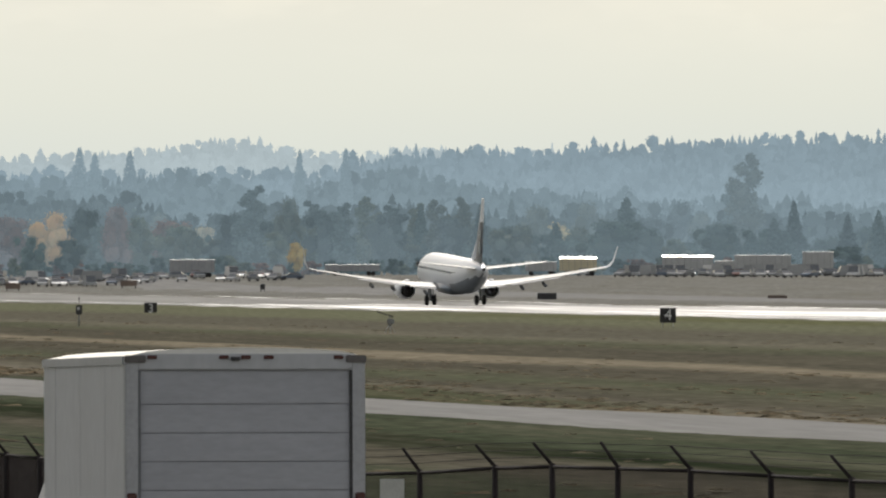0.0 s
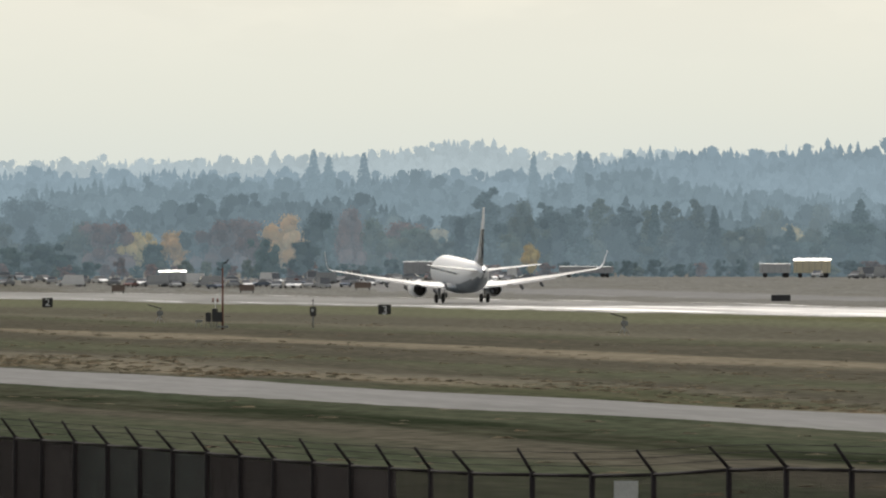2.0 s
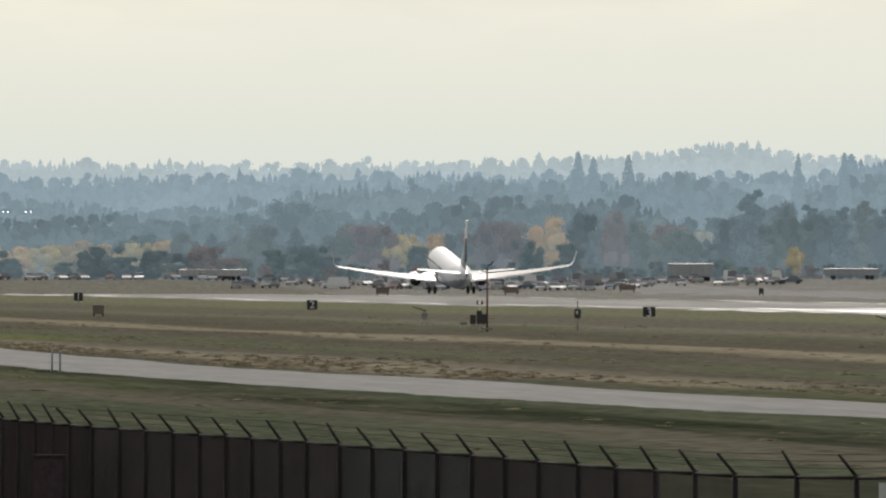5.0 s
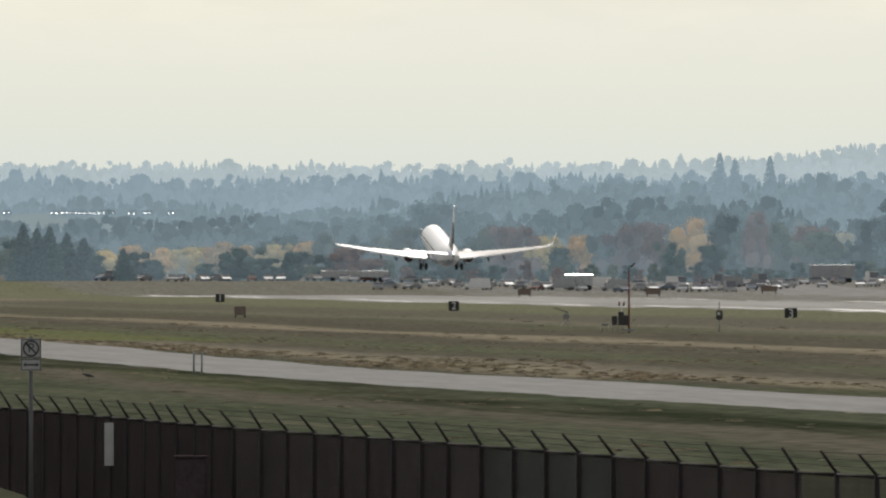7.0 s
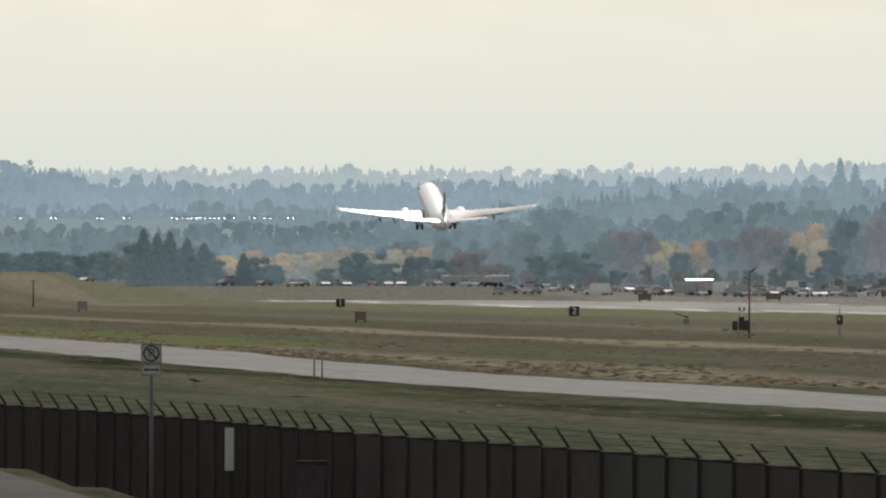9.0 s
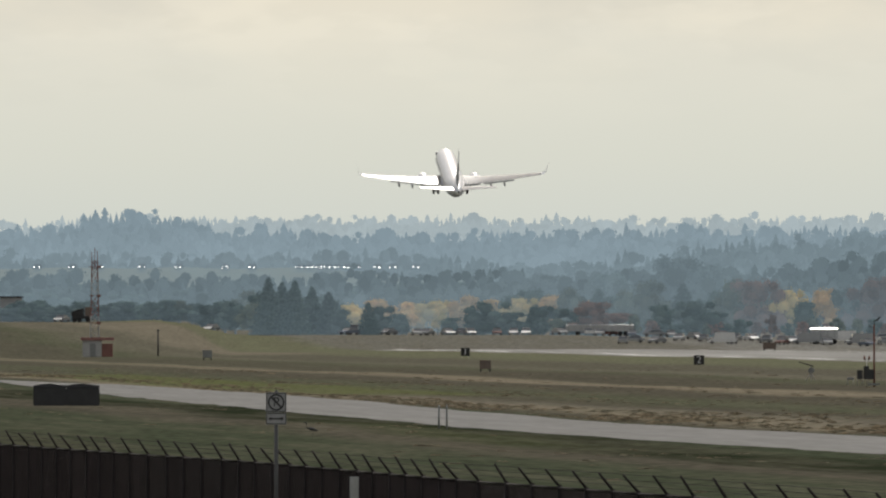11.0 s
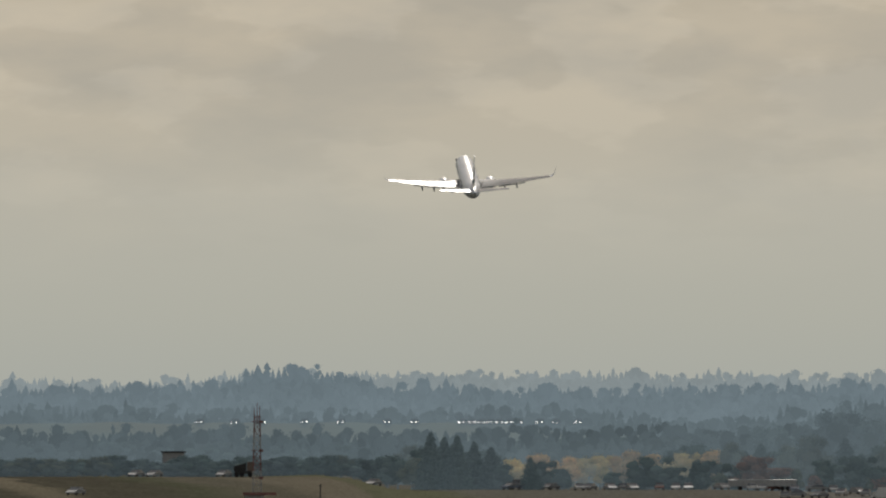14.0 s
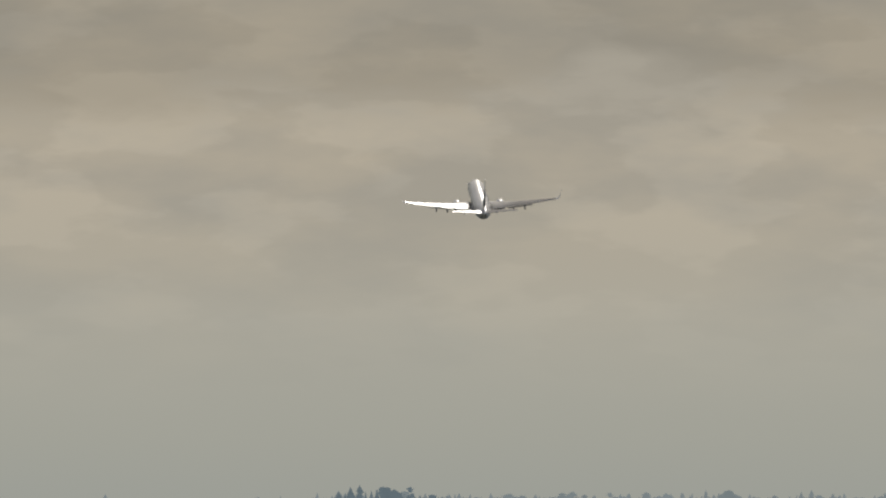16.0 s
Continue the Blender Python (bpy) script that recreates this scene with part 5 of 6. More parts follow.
for u, r, v, w, h, mat, lab in ((968, 2050, 533, 2.9, 1.15, CHARCOAL, "dark low equipment box beyond the runway"), (1376, 1990, 545, 2.8, 1.75, BROWN, "orange-brown equipment box beyond the runway"),
                                (-708, 1500, 549, 1.25, 0.9, BROWN, "small brown equipment box in the grass"), (-205, 2400, 513, 2.3, 1.0, BROWN, "brown equipment box beyond the runway"),
                                (23, 2350, 512, 2.6, 1.0, BROWN, "brown equipment box beyond the runway"), (-1200, 1890, 529, 1.3, 1.0, SIGNGREY, "grey low equipment box in the far grass"),
                                (228, 2300, 507, 2.8, 0.9, BROWN, "brown equipment box beyond the runway"), (465, 2300, 513, 0.8, 0.9, CHARCOAL, "small dark equipment box beyond the runway")):
    equipment_box(u, r, v, w, h, mat, lab)

for u in (-790, -776):
    r = 700
    e = empty("marker_post", facing(place(u, r, level(646, r))), "grey wooden marker post beside the service road", "post", "marker posts")
    bm = bm_new()
    tube(bm, (0, 0, -0.3), (0, 0, 0.92), 0.05, 0.048, 8)
    part("shaft", bm, SIGNGREY, e)
    bm = bm_new()
    tube(bm, (0, 0, 0.92), (0, 0, 0.97), 0.055, 0.03, 8)
    part("cap", bm, ALU, e)


def utility_cabinet():
    r = 256
    p = place(-795, r)
    p.z = ground_z(p.x, p.y)
    h = level(797, r) - p.z
    e = empty("utility_cabinet", facing(p), "dark reddish-brown utility cabinet in front of the fence", "cabinet")
    paint = node_mat("cabinet_paint", (0.075, 0.055, 0.060), rough=1.0, var=0.3, scale=2, fine=15, spec=0.0)
    bm = bm_new()
    box(bm, -0.30, -0.22, -0.1, 0.30, 0.22, h - 0.05, 0.02)
    part("body", bm, paint, e)
    bm = bm_new()
    box(bm, -0.33, -0.26, h - 0.05, 0.33, 0.26, h, 0.015)
    part("lid", bm, paint, e)
    bm = bm_new()
    box(bm, -0.26, -0.24, 0.08, 0.26, -0.225, h - 0.12, 0.006)
    part("door", bm, paint, e)
    bm = bm_new()
    box(bm, 0.19, -0.265, h * 0.5, 0.215, -0.242, h * 0.5 + 0.12, 0.004)
    part("handle", bm, CHARCOAL, e)


utility_cabinet()


def dark_containers():
    r = 849
    for u, w in ((-1478, 2.1), (-1420, 2.08)):
        e = empty("covered_container", facing(place(u, r, level(614, r))), "low dark covered container standing on the grass", "container", "dark containers")
        bm = bm_new()
        box(bm, -w / 2, -0.7, 0.02, w / 2, 0.7, 1.15, 0.05)
        part("body", bm, CHARCOAL, e)
        bm = bm_new()
        loft(bm, [[Vector((x, y, 1.15 + z)) for y, z in ((-0.75, 0), (0.75, 0), (0.7, h), (-0.7, h))] for x, h in ((-w / 2, 0.14), (-w * 0.3, 0.22), (0, 0.27), (w * 0.25, 0.20), (w / 2, 0.15))], smooth_faces=False)
        part("cover", bm, BLACK, e)
        for x in (-0.6, 0.0, 0.6):
            bm = bm_new()
            box(bm, x - 0.03, -0.73, 0.05, x + 0.03, -0.69, 1.12)
            part("rib", bm, CHARCOAL, e)


dark_containers()


# ---- no-parking sign by the near road ----
def no_parking():
    r = 200
    k = r / UNIT
    p = place(-1078, r)
    zt = level(590, r)
    zg = ground_z(p.x, p.y)
    e = empty("no_parking_sign", facing(Vector((p.x, p.y, zg))), "white no-parking sign with arrow tab on a grey post", "sign")
    h = zt - zg
    # plate white is darkened: the face's shade is put into it
    face = node_mat("shaded_plate", (0.34, 0.34, 0.345), rough=0.6, var=0.12, scale=3, fine=20)
    bm = bm_new()
    tube(bm, (0, 0.03, -0.2), (0, 0.03, h + 0.03), 0.030, 0.030, 8)
    part("post", bm, node_mat("dull_post", (0.095, 0.095, 0.10), rough=0.7, var=0.25, scale=3, fine=25), e, "dull grey weathered post")

    def plate(z0, z1):
        bm = bm_new()
        box(bm, -0.15, -0.012, z0, 0.15, 0.0, z1, 0.004)
        pl = part("plate", bm, face, e)
        for x0, x1, a, b in ((-0.145, 0.145, z1 - 0.018, z1 - 0.008), (-0.145, 0.145, z0 + 0.008, z0 + 0.018), (-0.145, -0.135, z0 + 0.018, z1 - 0.018), (0.135, 0.145, z0 + 0.018, z1 - 0.018)):
            bm = bm_new()
            box(bm, x0, -0.016, a, x1, -0.0125, b)
            part("border", bm, BLACK, pl)
        return pl
    top = plate(h - 0.29, h)
    tab = plate(h - 0.475, h - 0.30)
    ring = bm_new()
    c = h - 0.145
    n = 28
    loft(ring, [[Vector((math.cos(2 * math.pi * i / n) * rr, y, c + math.sin(2 * math.pi * i / n) * rr)) for i in range(n)] for rr, y in ((0.098, -0.013), (0.098, -0.018), (0.122, -0.018), (0.122, -0.013))], caps=False)
    part("ring", ring, BLACK, top)
    bm = bm_new()
    d = 0.08
    loft(bm, [[Vector((sx * d + ox, -0.0185 + y, c - sx * d + oz)) for ox, oz, y in ((-0.009, -0.009, 0), (0.009, 0.009, 0), (0.009, 0.009, 0.004), (-0.009, -0.009, 0.004))] for sx in (-1, 1)], smooth_faces=False)
    part("slash", bm, BLACK, top)
    me = letter_mesh("P", 0.19, 0.002)
    me.materials.append(BLACK)
    o = new("letter", me)
    o.parent = top
    o.matrix_basis = pose(0, -0.0155, c, 90, 0, 0)
    bm = bm_new()
    zc = h - 0.388
    box(bm, -0.085, -0.0165, zc - 0.012, 0.085, -0.0125, zc + 0.012)
    for s in (-1, 1):
        v = [bm.verts.new(q) for q in ((s * 0.075, -0.0168, zc - 0.035), (s * 0.115, -0.0168, zc), (s * 0.075, -0.0168, zc + 0.035))]
        bm.faces.new(v)
    part("arrow", bm, BLACK, tab)


no_parking()


# ---- antenna tower with its hut ----
def antenna_tower():
    r = 2080
    e = empty("antenna_tower", facing(place(-1399, r, level(527, r))), "red and white lattice antenna tower", "tower")
    white = node_mat("tower_white", (0.36, 0.36, 0.36), rough=0.6, var=0.2, scale=1, fine=10)
    red = node_mat("tower_red", (0.19, 0.080, 0.068), rough=0.6, var=0.25, scale=1, fine=10)
    H, n = 14.6, 14
    for i in range(n):
        z0, z1 = H * i / n, H * (i + 1) / n
        w0, w1 = 0.72 - 0.3 * i / n, 0.72 - 0.3 * (i + 1) / n
        bm = bm_new()
        for sx, sy in ((-1, -1), (1, -1), (1, 1), (-1, 1)):
            tube(bm, (sx * w0, sy * w0, z0), (sx * w1, sy * w1, z1), 0.10, 0.10, 5)
        for (ax, ay), (bx, by) in (((-1, -1), (1, -1)), ((1, -1), (1, 1)), ((1, 1), (-1, 1)), ((-1, 1), (-1, -1))):
            tube(bm, (ax * w0, ay * w0, z0), (bx * w1, by * w1, z1), 0.06, 0.06, 4)
            tube(bm, (bx * w0, by * w0, z0), (ax * w1, ay * w1, z1), 0.06, 0.06, 4)
            tube(bm, (ax * w1, ay * w1, z1), (bx * w1, by * w1, z1), 0.06, 0.06, 4)
        part("lattice_bay", bm, red if i in (6, 7, 8, 11, 12, 13) else white, e)
    for x, h in ((-0.45, 2.1), (0.4, 2.3), (0.0, 2.7)):
        bm = bm_new()
        tube(bm, (x, 0, H - 1.2), (x, 0, H + h - 0.6), 0.09, 0.05, 6)
        part("aerial", bm, red, e)
    for z in (5.0, 9.2, 13.6):
        bm = bm_new()
        box(bm, 0.3, -0.9, z, 0.95, -0.5, z + 0.35, 0.03)
        tube(bm, (-0.9, -0.7, z + 0.2), (0.9, -0.7, z + 0.2), 0.05)
        part("antenna_bracket", bm, red, e)
    h = empty("equipment_hut", facing(place(-1394, r - 12, level(527, r - 12))), "white equipment hut with a red roof and red end", "hut")
    bm = bm_new()
    box(bm, -2.3, -1.5, 0, 0.6, 1.5, 2.5, 0.03)
    part("wall", bm, white, h)
    bm = bm_new()
    box(bm, 0.62, -1.4, 0, 2.3, 1.4, 2.0, 0.03)
    part("annex", bm, red, h, "red painted annex")
    bm = bm_new()
    loft(bm, [[Vector((x, y, z)) for y, z in ((-1.8, 2.5), (1.8, 2.5), (1.6, 2.95), (-1.6, 2.95))] for x in (-2.6, 2.5)], smooth_faces=False)
    part("roof", bm, red, h, "dull red flat roof")
    bm = bm_new()
    box(bm, -1.2, -1.54, 0.05, -0.3, -1.49, 2.05)
    part("door", bm, SIGNGREY, h)
    p = empty("field_post", facing(place(-1287, 2150, level(524, 2150))), "dark slim post standing in the far grass", "post")
    bm = bm_new()
    tube(bm, (0, 0, -0.4), (0, 0, 4.1), 0.14, 0.1, 8)
    tube(bm, (-0.3, 0, 3.9), (0.3, 0, 3.9), 0.06)
    part("shaft", bm, CHARCOAL, p)


antenna_tower()


# ---- parked vehicles and sheds across the runway ----
# car glass and paints are muted in colour to stand in for haze
GLASS = node_mat("car_glass", (0.12, 0.13, 0.145), rough=0.08, var=0.1, scale=2, fine=10, spec=0.8)
# glow added to headlamps in place of sun glints off windscreens
GLINTGLOW = bpy.data.materials.new("glint_glow")
GLINTGLOW.use_nodes = True
_b = GLINTGLOW.node_tree.nodes["Principled BSDF"]
_b.inputs["Emission Color"].default_value, _b.inputs["Emission Strength"].default_value = (1, 0.97, 0.9, 1), 9.0
PAINTS = [("pale grey", (0.36, 0.37, 0.38)), ("silver", (0.30, 0.31, 0.32)), ("grey", (0.22, 0.23, 0.24)), ("dull blue", (0.15, 0.18, 0.23)), ("dull red", (0.19, 0.11, 0.10)), ("white", (0.66, 0.66, 0.66))]


def make_car(paint_name, rgb, van=False, lit=False, drop=0.20):
    m = node_mat("car_paint_" + paint_name.replace(" ", "_"), rgb, rough=0.6 if drop > 0.3 else 0.85, metal=0.0, var=0.08, scale=2, fine=10, spec=0.2 if drop > 0.3 else 0.08)
    kind = "van" if van else "car"
    e = empty(kind, Matrix(), paint_name + (" van" if van else " car") + (" on the far road with sun glints added as glowing headlamps" if lit else " parked in the lot across the runway"), kind, "" if lit else "parked vehicles")
    L, W, H = (5.4, 1.0, 2.2) if van else (4.5, 0.9, 1.45)
    hood = 0.95 if van else 0.86
    prof = [(-L / 2, 0.35), (-L / 2, hood), (-L / 2 + 0.1, hood + 0.03), (L / 2 - 1.15, hood), (L / 2 - 0.05, hood - drop), (L / 2, 0.35)]
    bm = bm_new()
    loft(bm, [[Vector((x * k, y, z)) for y, z in prof] for x, k in ((-W, 1), (-W * 0.93, 1), (W * 0.93, 1), (W, 1))], smooth_faces=False)
    bmesh.ops.recalc_face_normals(bm, faces=bm.faces)
    part("body", bm, m, e)
    a, b, c, d = (-L / 2 + 0.05, -L / 2 + 0.2, L / 2 - 1.5, L / 2 - 1.0) if van else (-L / 2 + 0.35, -L / 2 + 1.0, L / 2 - 2.0, L / 2 - 1.2)
    bm = bm_new()
    loft(bm, [[Vector((sx * W * 0.92, a, hood)), Vector((sx * W * 0.80, b, H - 0.06)), Vector((sx * W * 0.80, c, H - 0.06)), Vector((sx * W * 0.92, d, hood))] for sx in (-1, 1)], smooth_faces=False)
    bmesh.ops.recalc_face_normals(bm, faces=bm.faces)
    part("cabin", bm, m if van else GLASS, e)
    bm = bm_new()
    box(bm, -W * 0.80, b - 0.05, H - 0.07, W * 0.80, c + 0.05, H, 0.03)
    part("roof", bm, m, e)
    for x in (-W + 0.1, W - 0.1):
        for y in (-L / 2 + 0.8, L / 2 - 0.85):
            bm = bm_new()
            tube(bm, (x - 0.1, y, 0.32), (x + 0.1, y, 0.32), 0.32, 0.32, 12)
            part("wheel", bm, HAZETYRE, e)
    bm = bm_new()
    loft(bm, [[Vector((sx * W * 0.86, c + 0.02, H - 0.10)), Vector((sx * W * 0.93, d + 0.03, hood + 0.02)), Vector((sx * W * 0.93, d + 0.06, hood + 0.02)), Vector((sx * W * 0.86, c + 0.05, H - 0.10))] for sx in (-1, 1)], smooth_faces=False)
    part("windscreen", bm, GLASS, e)
    for sx in (-1, 1):
        bm = bm_new()
        box(bm, sx * W * 0.72 - 0.14, L / 2 - 0.03, 0.42, sx * W * 0.72 + 0.14, L / 2 + 0.02, 0.54, 0.02)
        part("headlamp", bm, GLINTGLOW if lit else ALU, e)
    return e


CARS = {}
# tyre black lifted to grey, painting in the haze over the lots
HAZETYRE = node_mat("tyre_in_haze", (0.10, 0.10, 0.105), rough=0.9, var=0.25, scale=4, fine=30)
# haze painted as emission, so far car bodies merge into the bank
FARHAZE = leaf_mat("car_paint_in_haze", (0.10, 0.11, 0.11), glow=0.5, haze=HAZE)


def park(kind, u, r, v, turn):
    z = level(v, r)
    p = place(u, r)
    z = max(z, ground_z(p.x, p.y) - 0.02)
    m = Matrix.Translation((p.x, p.y, ground_z(p.x, p.y))) @ pose(0, 0, 0, 0, 0, turn)
    if kind not in CARS:
        name, rgb = PAINTS[kind % 6]
        CARS[kind] = make_car(name, rgb, kind >= 6 and kind < 12, kind >= 12, 0.31 if kind % 6 in (1, 5) else 0.20)
        CARS[kind].matrix_basis = m
        return
    copy_thing(CARS[kind], m)


def fill_lots():
    rng = random.Random(31)
    for row, (r, u0, u1, gap) in enumerate(((2590, -480, 500, 26), (2705, -980, -380, 26), (2620, -380, 470, 30), (2635, 40, 480, 30), (2480, 1080, 1640, 24), (2520, 1080, 1640, 26), (2560, 1120, 1640, 28), (2600, 1000, 1640, 30), (2640, 1240, 1640, 30))):
        u = u0
        while u < u1:
            u += gap * rng.choice([0.6, 0.8, 1.0, 1.3, 2.2]) * rng.uniform(0.8, 1.2)
            if -480 < u < -200 and row == 0 and rng.random() < 0.4:
                continue
            kind = rng.choice([0, 0, 0, 0, 1, 2, 2, 3, 4, 5])
            if rng.random() < (0.35 if u > 1000 else 0.12):
                kind = 6 + rng.choice([0, 1, 5])
            park(kind, u, r + rng.uniform(-14, 14), 0, rng.choice([0, 0, 180, 180, 180, 150, 205, 90]) + rng.uniform(-14, 14))
    # cars on the far rise, then road traffic whose glints are glowing headlamps
    sample = None
    for u, r in ((-1613, 2740), (-1458, 2740), (-1193, 2700), (-1720, 2350), (-1581, 2735)):
        p = place(u, r)
        m = Matrix.Translation((p.x, p.y, ground_z(p.x, p.y))) @ pose(0, 0, 0, 0, 0, 160)
        if sample is None:
            sample = make_car("silver", PAINTS[1][1], False, False, 0.31)
            sample.matrix_basis = m
            tagged(sample, "silver car glinting on the far rise", group="cars on the far rise")
        else:
            copy_thing(sample, m)
    for u in (-1500, -1438, -1315, -1250, -1168, -1035, -1018, -1001, -986, -970, -952, -935, -898, -870, -830, -1120, -1390):
        r = 3552
        p = place(u, r, level(370, r) - 0.25)
        m = Matrix.Translation(p) @ pose(0, 0, 0, 0, 0, 180 + rng.uniform(-6, 6))
        if 12 not in CARS:
            CARS[12] = make_car("grey", PAINTS[2][1], False, True)
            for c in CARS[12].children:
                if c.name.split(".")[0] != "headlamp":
                    c.data.materials[0] = FARHAZE
            CARS[12].matrix_basis = m
            tagged(CARS[12], group="traffic on the far bank")
        else:
            copy_thing(CARS[12], m)


fill_lots()


def trailer(u0, u1, r, vt, vb, mat, label, peak=0.06, name="trailer"):
    w = (u1 - u0) * r / UNIT
    p = place((u0 + u1) / 2, r)
    zb = min(level(vb, r), ground_z(p.x, p.y) + 0.9)
    zt = level(vt, r)
    zg = ground_z(p.x, p.y)
    e = empty(name, facing(Vector((p.x, p.y, zg))), label, name)
    zt, zb = max(zt - zg, 2.2), 0.9
    bm = bm_new()
    box(bm, -w / 2, -1.25, zb, w / 2, 1.25, zt - 0.1, 0.04)
    part("body", bm, mat, e)
    bm = bm_new()
    loft(bm, [[Vector((x, y, z)) for y, z in ((-1.3, zt - 0.1), (1.3, zt - 0.1), (1.2, zt), (0.1, zt + peak), (-0.1, zt + peak), (-1.2, zt))] for x in (-w / 2 - 0.03, w / 2 + 0.03)], smooth_faces=False)
    part("roof", bm, SHINY if peak > 0.1 else TGREY, e)
    n = max(3, int(w / 1.2))
    for i in range(n):
        bm = bm_new()
        x = -w / 2 + w * (i + 0.5) / n
        box(bm, x - 0.03, -1.28, zb + 0.05, x + 0.03, -1.25, zt - 0.15)
        part("side_rib", bm, SIGNGREY, e)
    for x in (-w * 0.32, w * 0.30, w * 0.38):
        bm = bm_new()
        tube(bm, (x, -1.1, 0.45), (x, 1.1, 0.45), 0.48, 0.48, 12)
        part("axle", bm, RUBBER, e)


SHINY = node_mat("trailer_roof", (0.55, 0.55, 0.53), rough=0.4, metal=0.1, var=0.06, scale=0.6, fine=6)
CREAM = node_mat("trailer_cream", (0.55, 0.50, 0.36), rough=0.5, var=0.1, scale=0.6, fine=6)
TGREY = node_mat("trailer_grey", (0.42, 0.43, 0.44), rough=0.6, var=0.15, scale=0.6, fine=6)
TDARK = node_mat("shed_dark", (0.33, 0.34, 0.36), rough=0.7, var=0.2, scale=0.6, fine=6)
for u0, u1, r, vt, mat, lab in ((300, 380, 2660, 460, TDARK, "dark parked semi-trailer with a pale roof"), (990, 1056, 2620, 458, CREAM, "cream-coloured parked box semi-trailer"), (930, 985, 2640, 464, TGREY, "grey parked semi-trailer in the lot"),
                                (1172, 1262, 2660, 455, TGREY, "parked semi-trailer with a white shining roof"), (1300, 1400, 2680, 452, TGREY, "grey parked semi-trailer in the lot"), (1420, 1475, 2680, 446, TGREY, "grey parked semi-trailer in the lot"),
                                (575, 672, 2680, 471, TDARK, "low dark parked semi-trailer"), (-566, -445, 2715, 480, TGREY, "long low grey parked semi-trailer"), (-133, -84, 2600, 478, TGREY, "grey parked semi-trailer with a bright roof"), (1265, 1300, 2640, 462, TGREY, "grey parked semi-trailer in the lot")):
    trailer(u0, u1, r, vt, 492, mat, lab, {990: 0.35, 1172: 0.35, -133: 0.27}.get(u0, 0.06))


# ---- far left: earthworks and digger on the rise ----
def digger():
    r = 2720
    p = place(-1420, r)
    e = empty("dump_truck", facing(Vector((p.x, p.y, ground_z(p.x, p.y)))), "dark dump truck with an orange load bed end", "truck")
    bm = bm_new()
    box(bm, -2.2, -1.2, 0.7, 1.2, 1.2, 1.3, 0.05)
    part("chassis", bm, CHARCOAL, e)
    bm = bm_new()
    loft(bm, [[Vector((x, y, z)) for y, z in ((-1.2, 1.3), (1.2, 1.3), (1.35, zt), (-1.35, zt))] for x, zt in ((-2.3, 2.2), (0.2, 2.9))], smooth_faces=False)
    part("load_bed", bm, CHARCOAL, e)
    bm = bm_new()
    box(bm, 0.35, -1.1, 0.9, 1.6, 1.1, 3.1, 0.1)
    part("cab", bm, BROWN, e, "orange-brown cab")
    for x in (-1.7, -0.7, 1.0):
        bm = bm_new()
        tube(bm, (x, -1.2, 0.5), (x, 1.2, 0.5), 0.5, 0.5, 12)
        part("wheel", bm, RUBBER, e)


digger()


def far_shed():
    r = 2830
    p = place(-1547, r)
    e = empty("shed", facing(Vector((p.x, p.y, ground_z(p.x, p.y)))), "dark flat-roofed shed behind the far rise", "shed")
    top = level(420, r) - ground_z(p.x, p.y)
    bm = bm_new()
    box(bm, -2.3, -2.0, -0.2, 2.3, 2.0, top - 0.3, 0.03)
    part("wall", bm, TDARK, e)
    bm = bm_new()
    box(bm, -2.6, -2.3, top - 0.3, 2.6, 2.3, top, 0.05)
    part("roof", bm, CHARCOAL, e)
    r = 2120
    p = place(-1688, r)
    bm = bm_new()
    rings = []
    for k, (w, h) in enumerate(((3.6, -0.3), (3.0, 0.5), (2.3, 0.85), (1.4, 1.2), (0.5, 1.35))):
        rings.append([Vector((math.cos(a) * w * 1.5 * (1 + 0.16 * noise.noise((math.cos(a) * 2, math.sin(a) * 2, k))), math.sin(a) * w, h + 0.15 * noise.noise((a, k, 2.0)))) for a in [2 * math.pi * i / 24 for i in range(24)]])
    loft(bm, rings)
    mound = obj("earth_mound", bm, node_mat("mound_earth", (0.078, 0.078, 0.056), rough=1.0, var=0.35, scale=0.5, fine=4, spec=0.0))
    mound.matrix_basis = facing(Vector((p.x, p.y, ground_z(p.x, p.y))))
    tagged(mound, "dark overgrown mound of earth in the far grass", "mound")


far_shed()


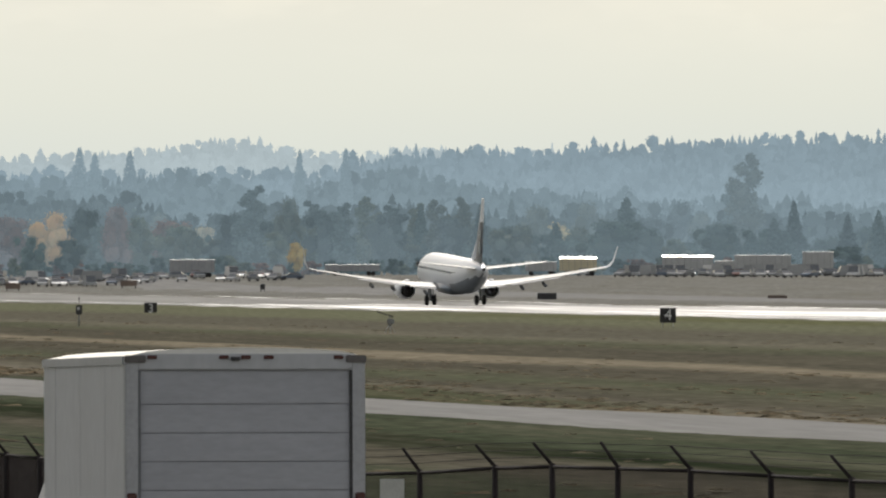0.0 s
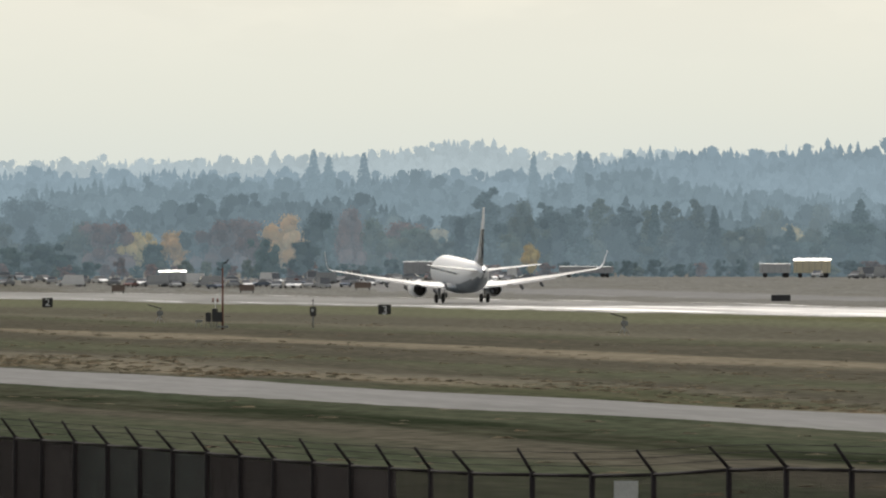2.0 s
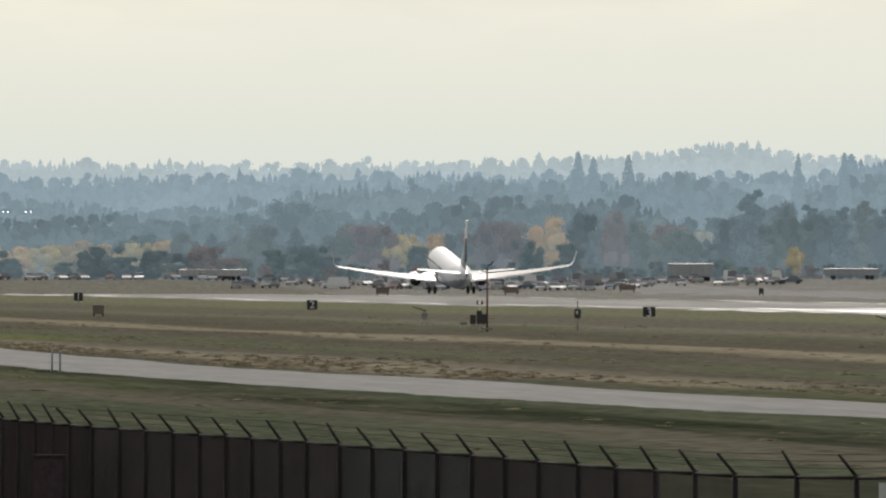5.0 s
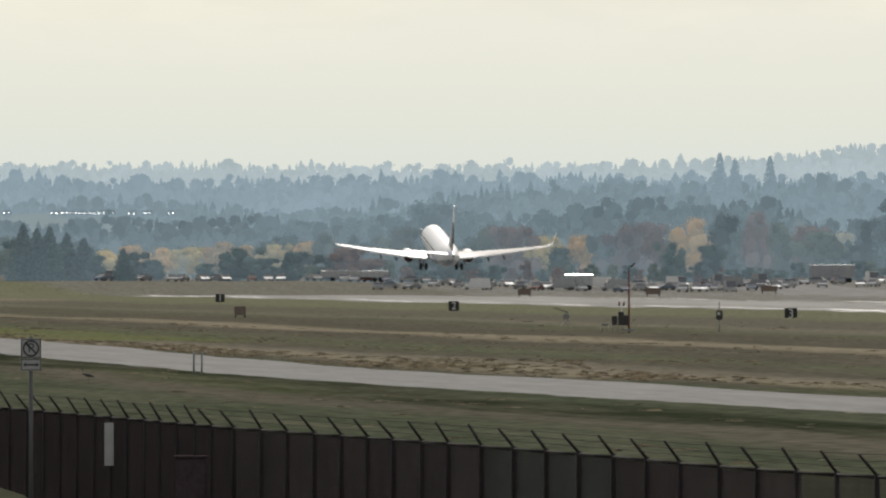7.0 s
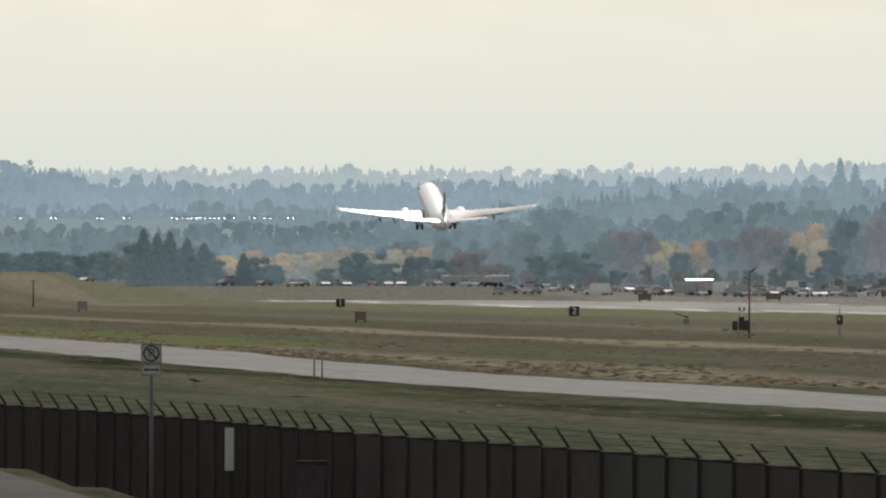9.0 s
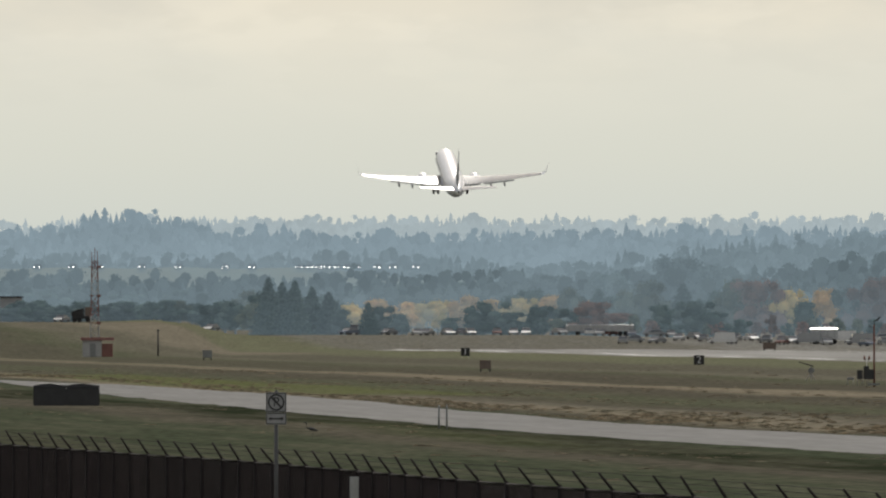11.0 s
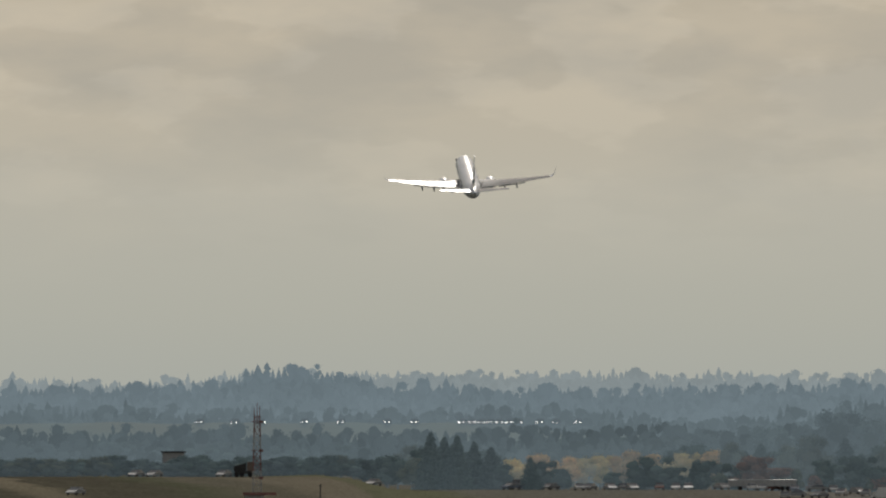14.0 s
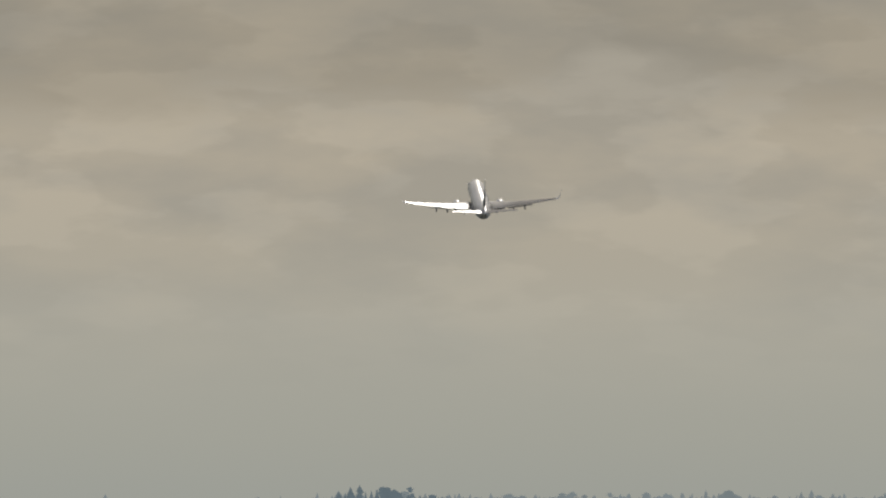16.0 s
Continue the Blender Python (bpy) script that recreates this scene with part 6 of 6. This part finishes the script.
# ---- heron walking in the grass ----
def build_heron():
    e = empty("heron", Matrix(), "dark grey heron stalking through the grass", "bird")
    k = 0.8
    plum = node_mat("heron_plumage", (0.045, 0.045, 0.05), rough=0.8, var=0.3, scale=8, fine=50)
    bird_part("body", [(0.36, 0.36, 0.01, 0.01), (0.22, 0.42, 0.07, 0.06), (0.0, 0.48, 0.12, 0.11), (-0.16, 0.50, 0.10, 0.10), (-0.27, 0.52, 0.03, 0.04)], plum, e)
    bird_part("neck", [(-0.22, 0.50, 0.05, 0.05), (-0.36, 0.56, 0.035, 0.04), (-0.38, 0.68, 0.03, 0.04), (-0.33, 0.78, 0.03, 0.035), (-0.38, 0.84, 0.03, 0.03)], plum, e)
    bird_part("head", [(-0.32, 0.84, 0.02, 0.02), (-0.40, 0.86, 0.035, 0.035), (-0.46, 0.855, 0.02, 0.02), (-0.60, 0.84, 0.004, 0.004)], plum, e)
    for y in (-0.04, 0.04):
        bm = bm_new()
        tube(bm, (0.0, y, 0.42), (0.03, y, 0.2), 0.015, 0.012, 6)
        tube(bm, (0.03, y, 0.2), (-0.01, y, -0.05), 0.011, 0.01, 6)
        part("leg", bm, plum, e)
    for c in e.children:
        c.data.transform(Matrix.Scale(k, 4))
    return e


HERON = build_heron()


def heron_rows():
    rows = []
    for t, u in ((0.0, -900), (7.0, -976), (9.0, -1001), (11.5, -1018), (12.5, -1030), (16.0, -1062)):
        r = 648
        p = place(u, r, level(669, r))
        rows.append((t, facing(p)))
    return rows


# ---- what moves ----
def motions():
    walk(AIRLINER, flight_rows())
    for leg, sx in GEARS:
        hinge = pose(sx * 2.86, -0.3, 2.2)
        rows = [(0.0, 0), (10.9, 0), (11.3, 7), (11.7, 18), (12.1, 36), (12.5, 52), (12.9, 66), (13.4, 82), (16.0, 84)]
        walk(leg, [(t - (0.35 if sx > 0 and 10 < t < 15 else 0), hinge @ pose(0, 0, 0, 0, sx * a, 0)) for t, a in rows])
    hinge = pose(0, 15.3, 1.9)
    walk(NOSE_GEAR, [(t, hinge @ pose(0, 0, 0, a, 0, 0)) for t, a in ((0.0, 0), (9.8, 0), (11.5, 45), (12.6, 85), (16.0, 85))])
    walk(TRUCK, truck_rows())
    walk(HERON, heron_rows())


motions()
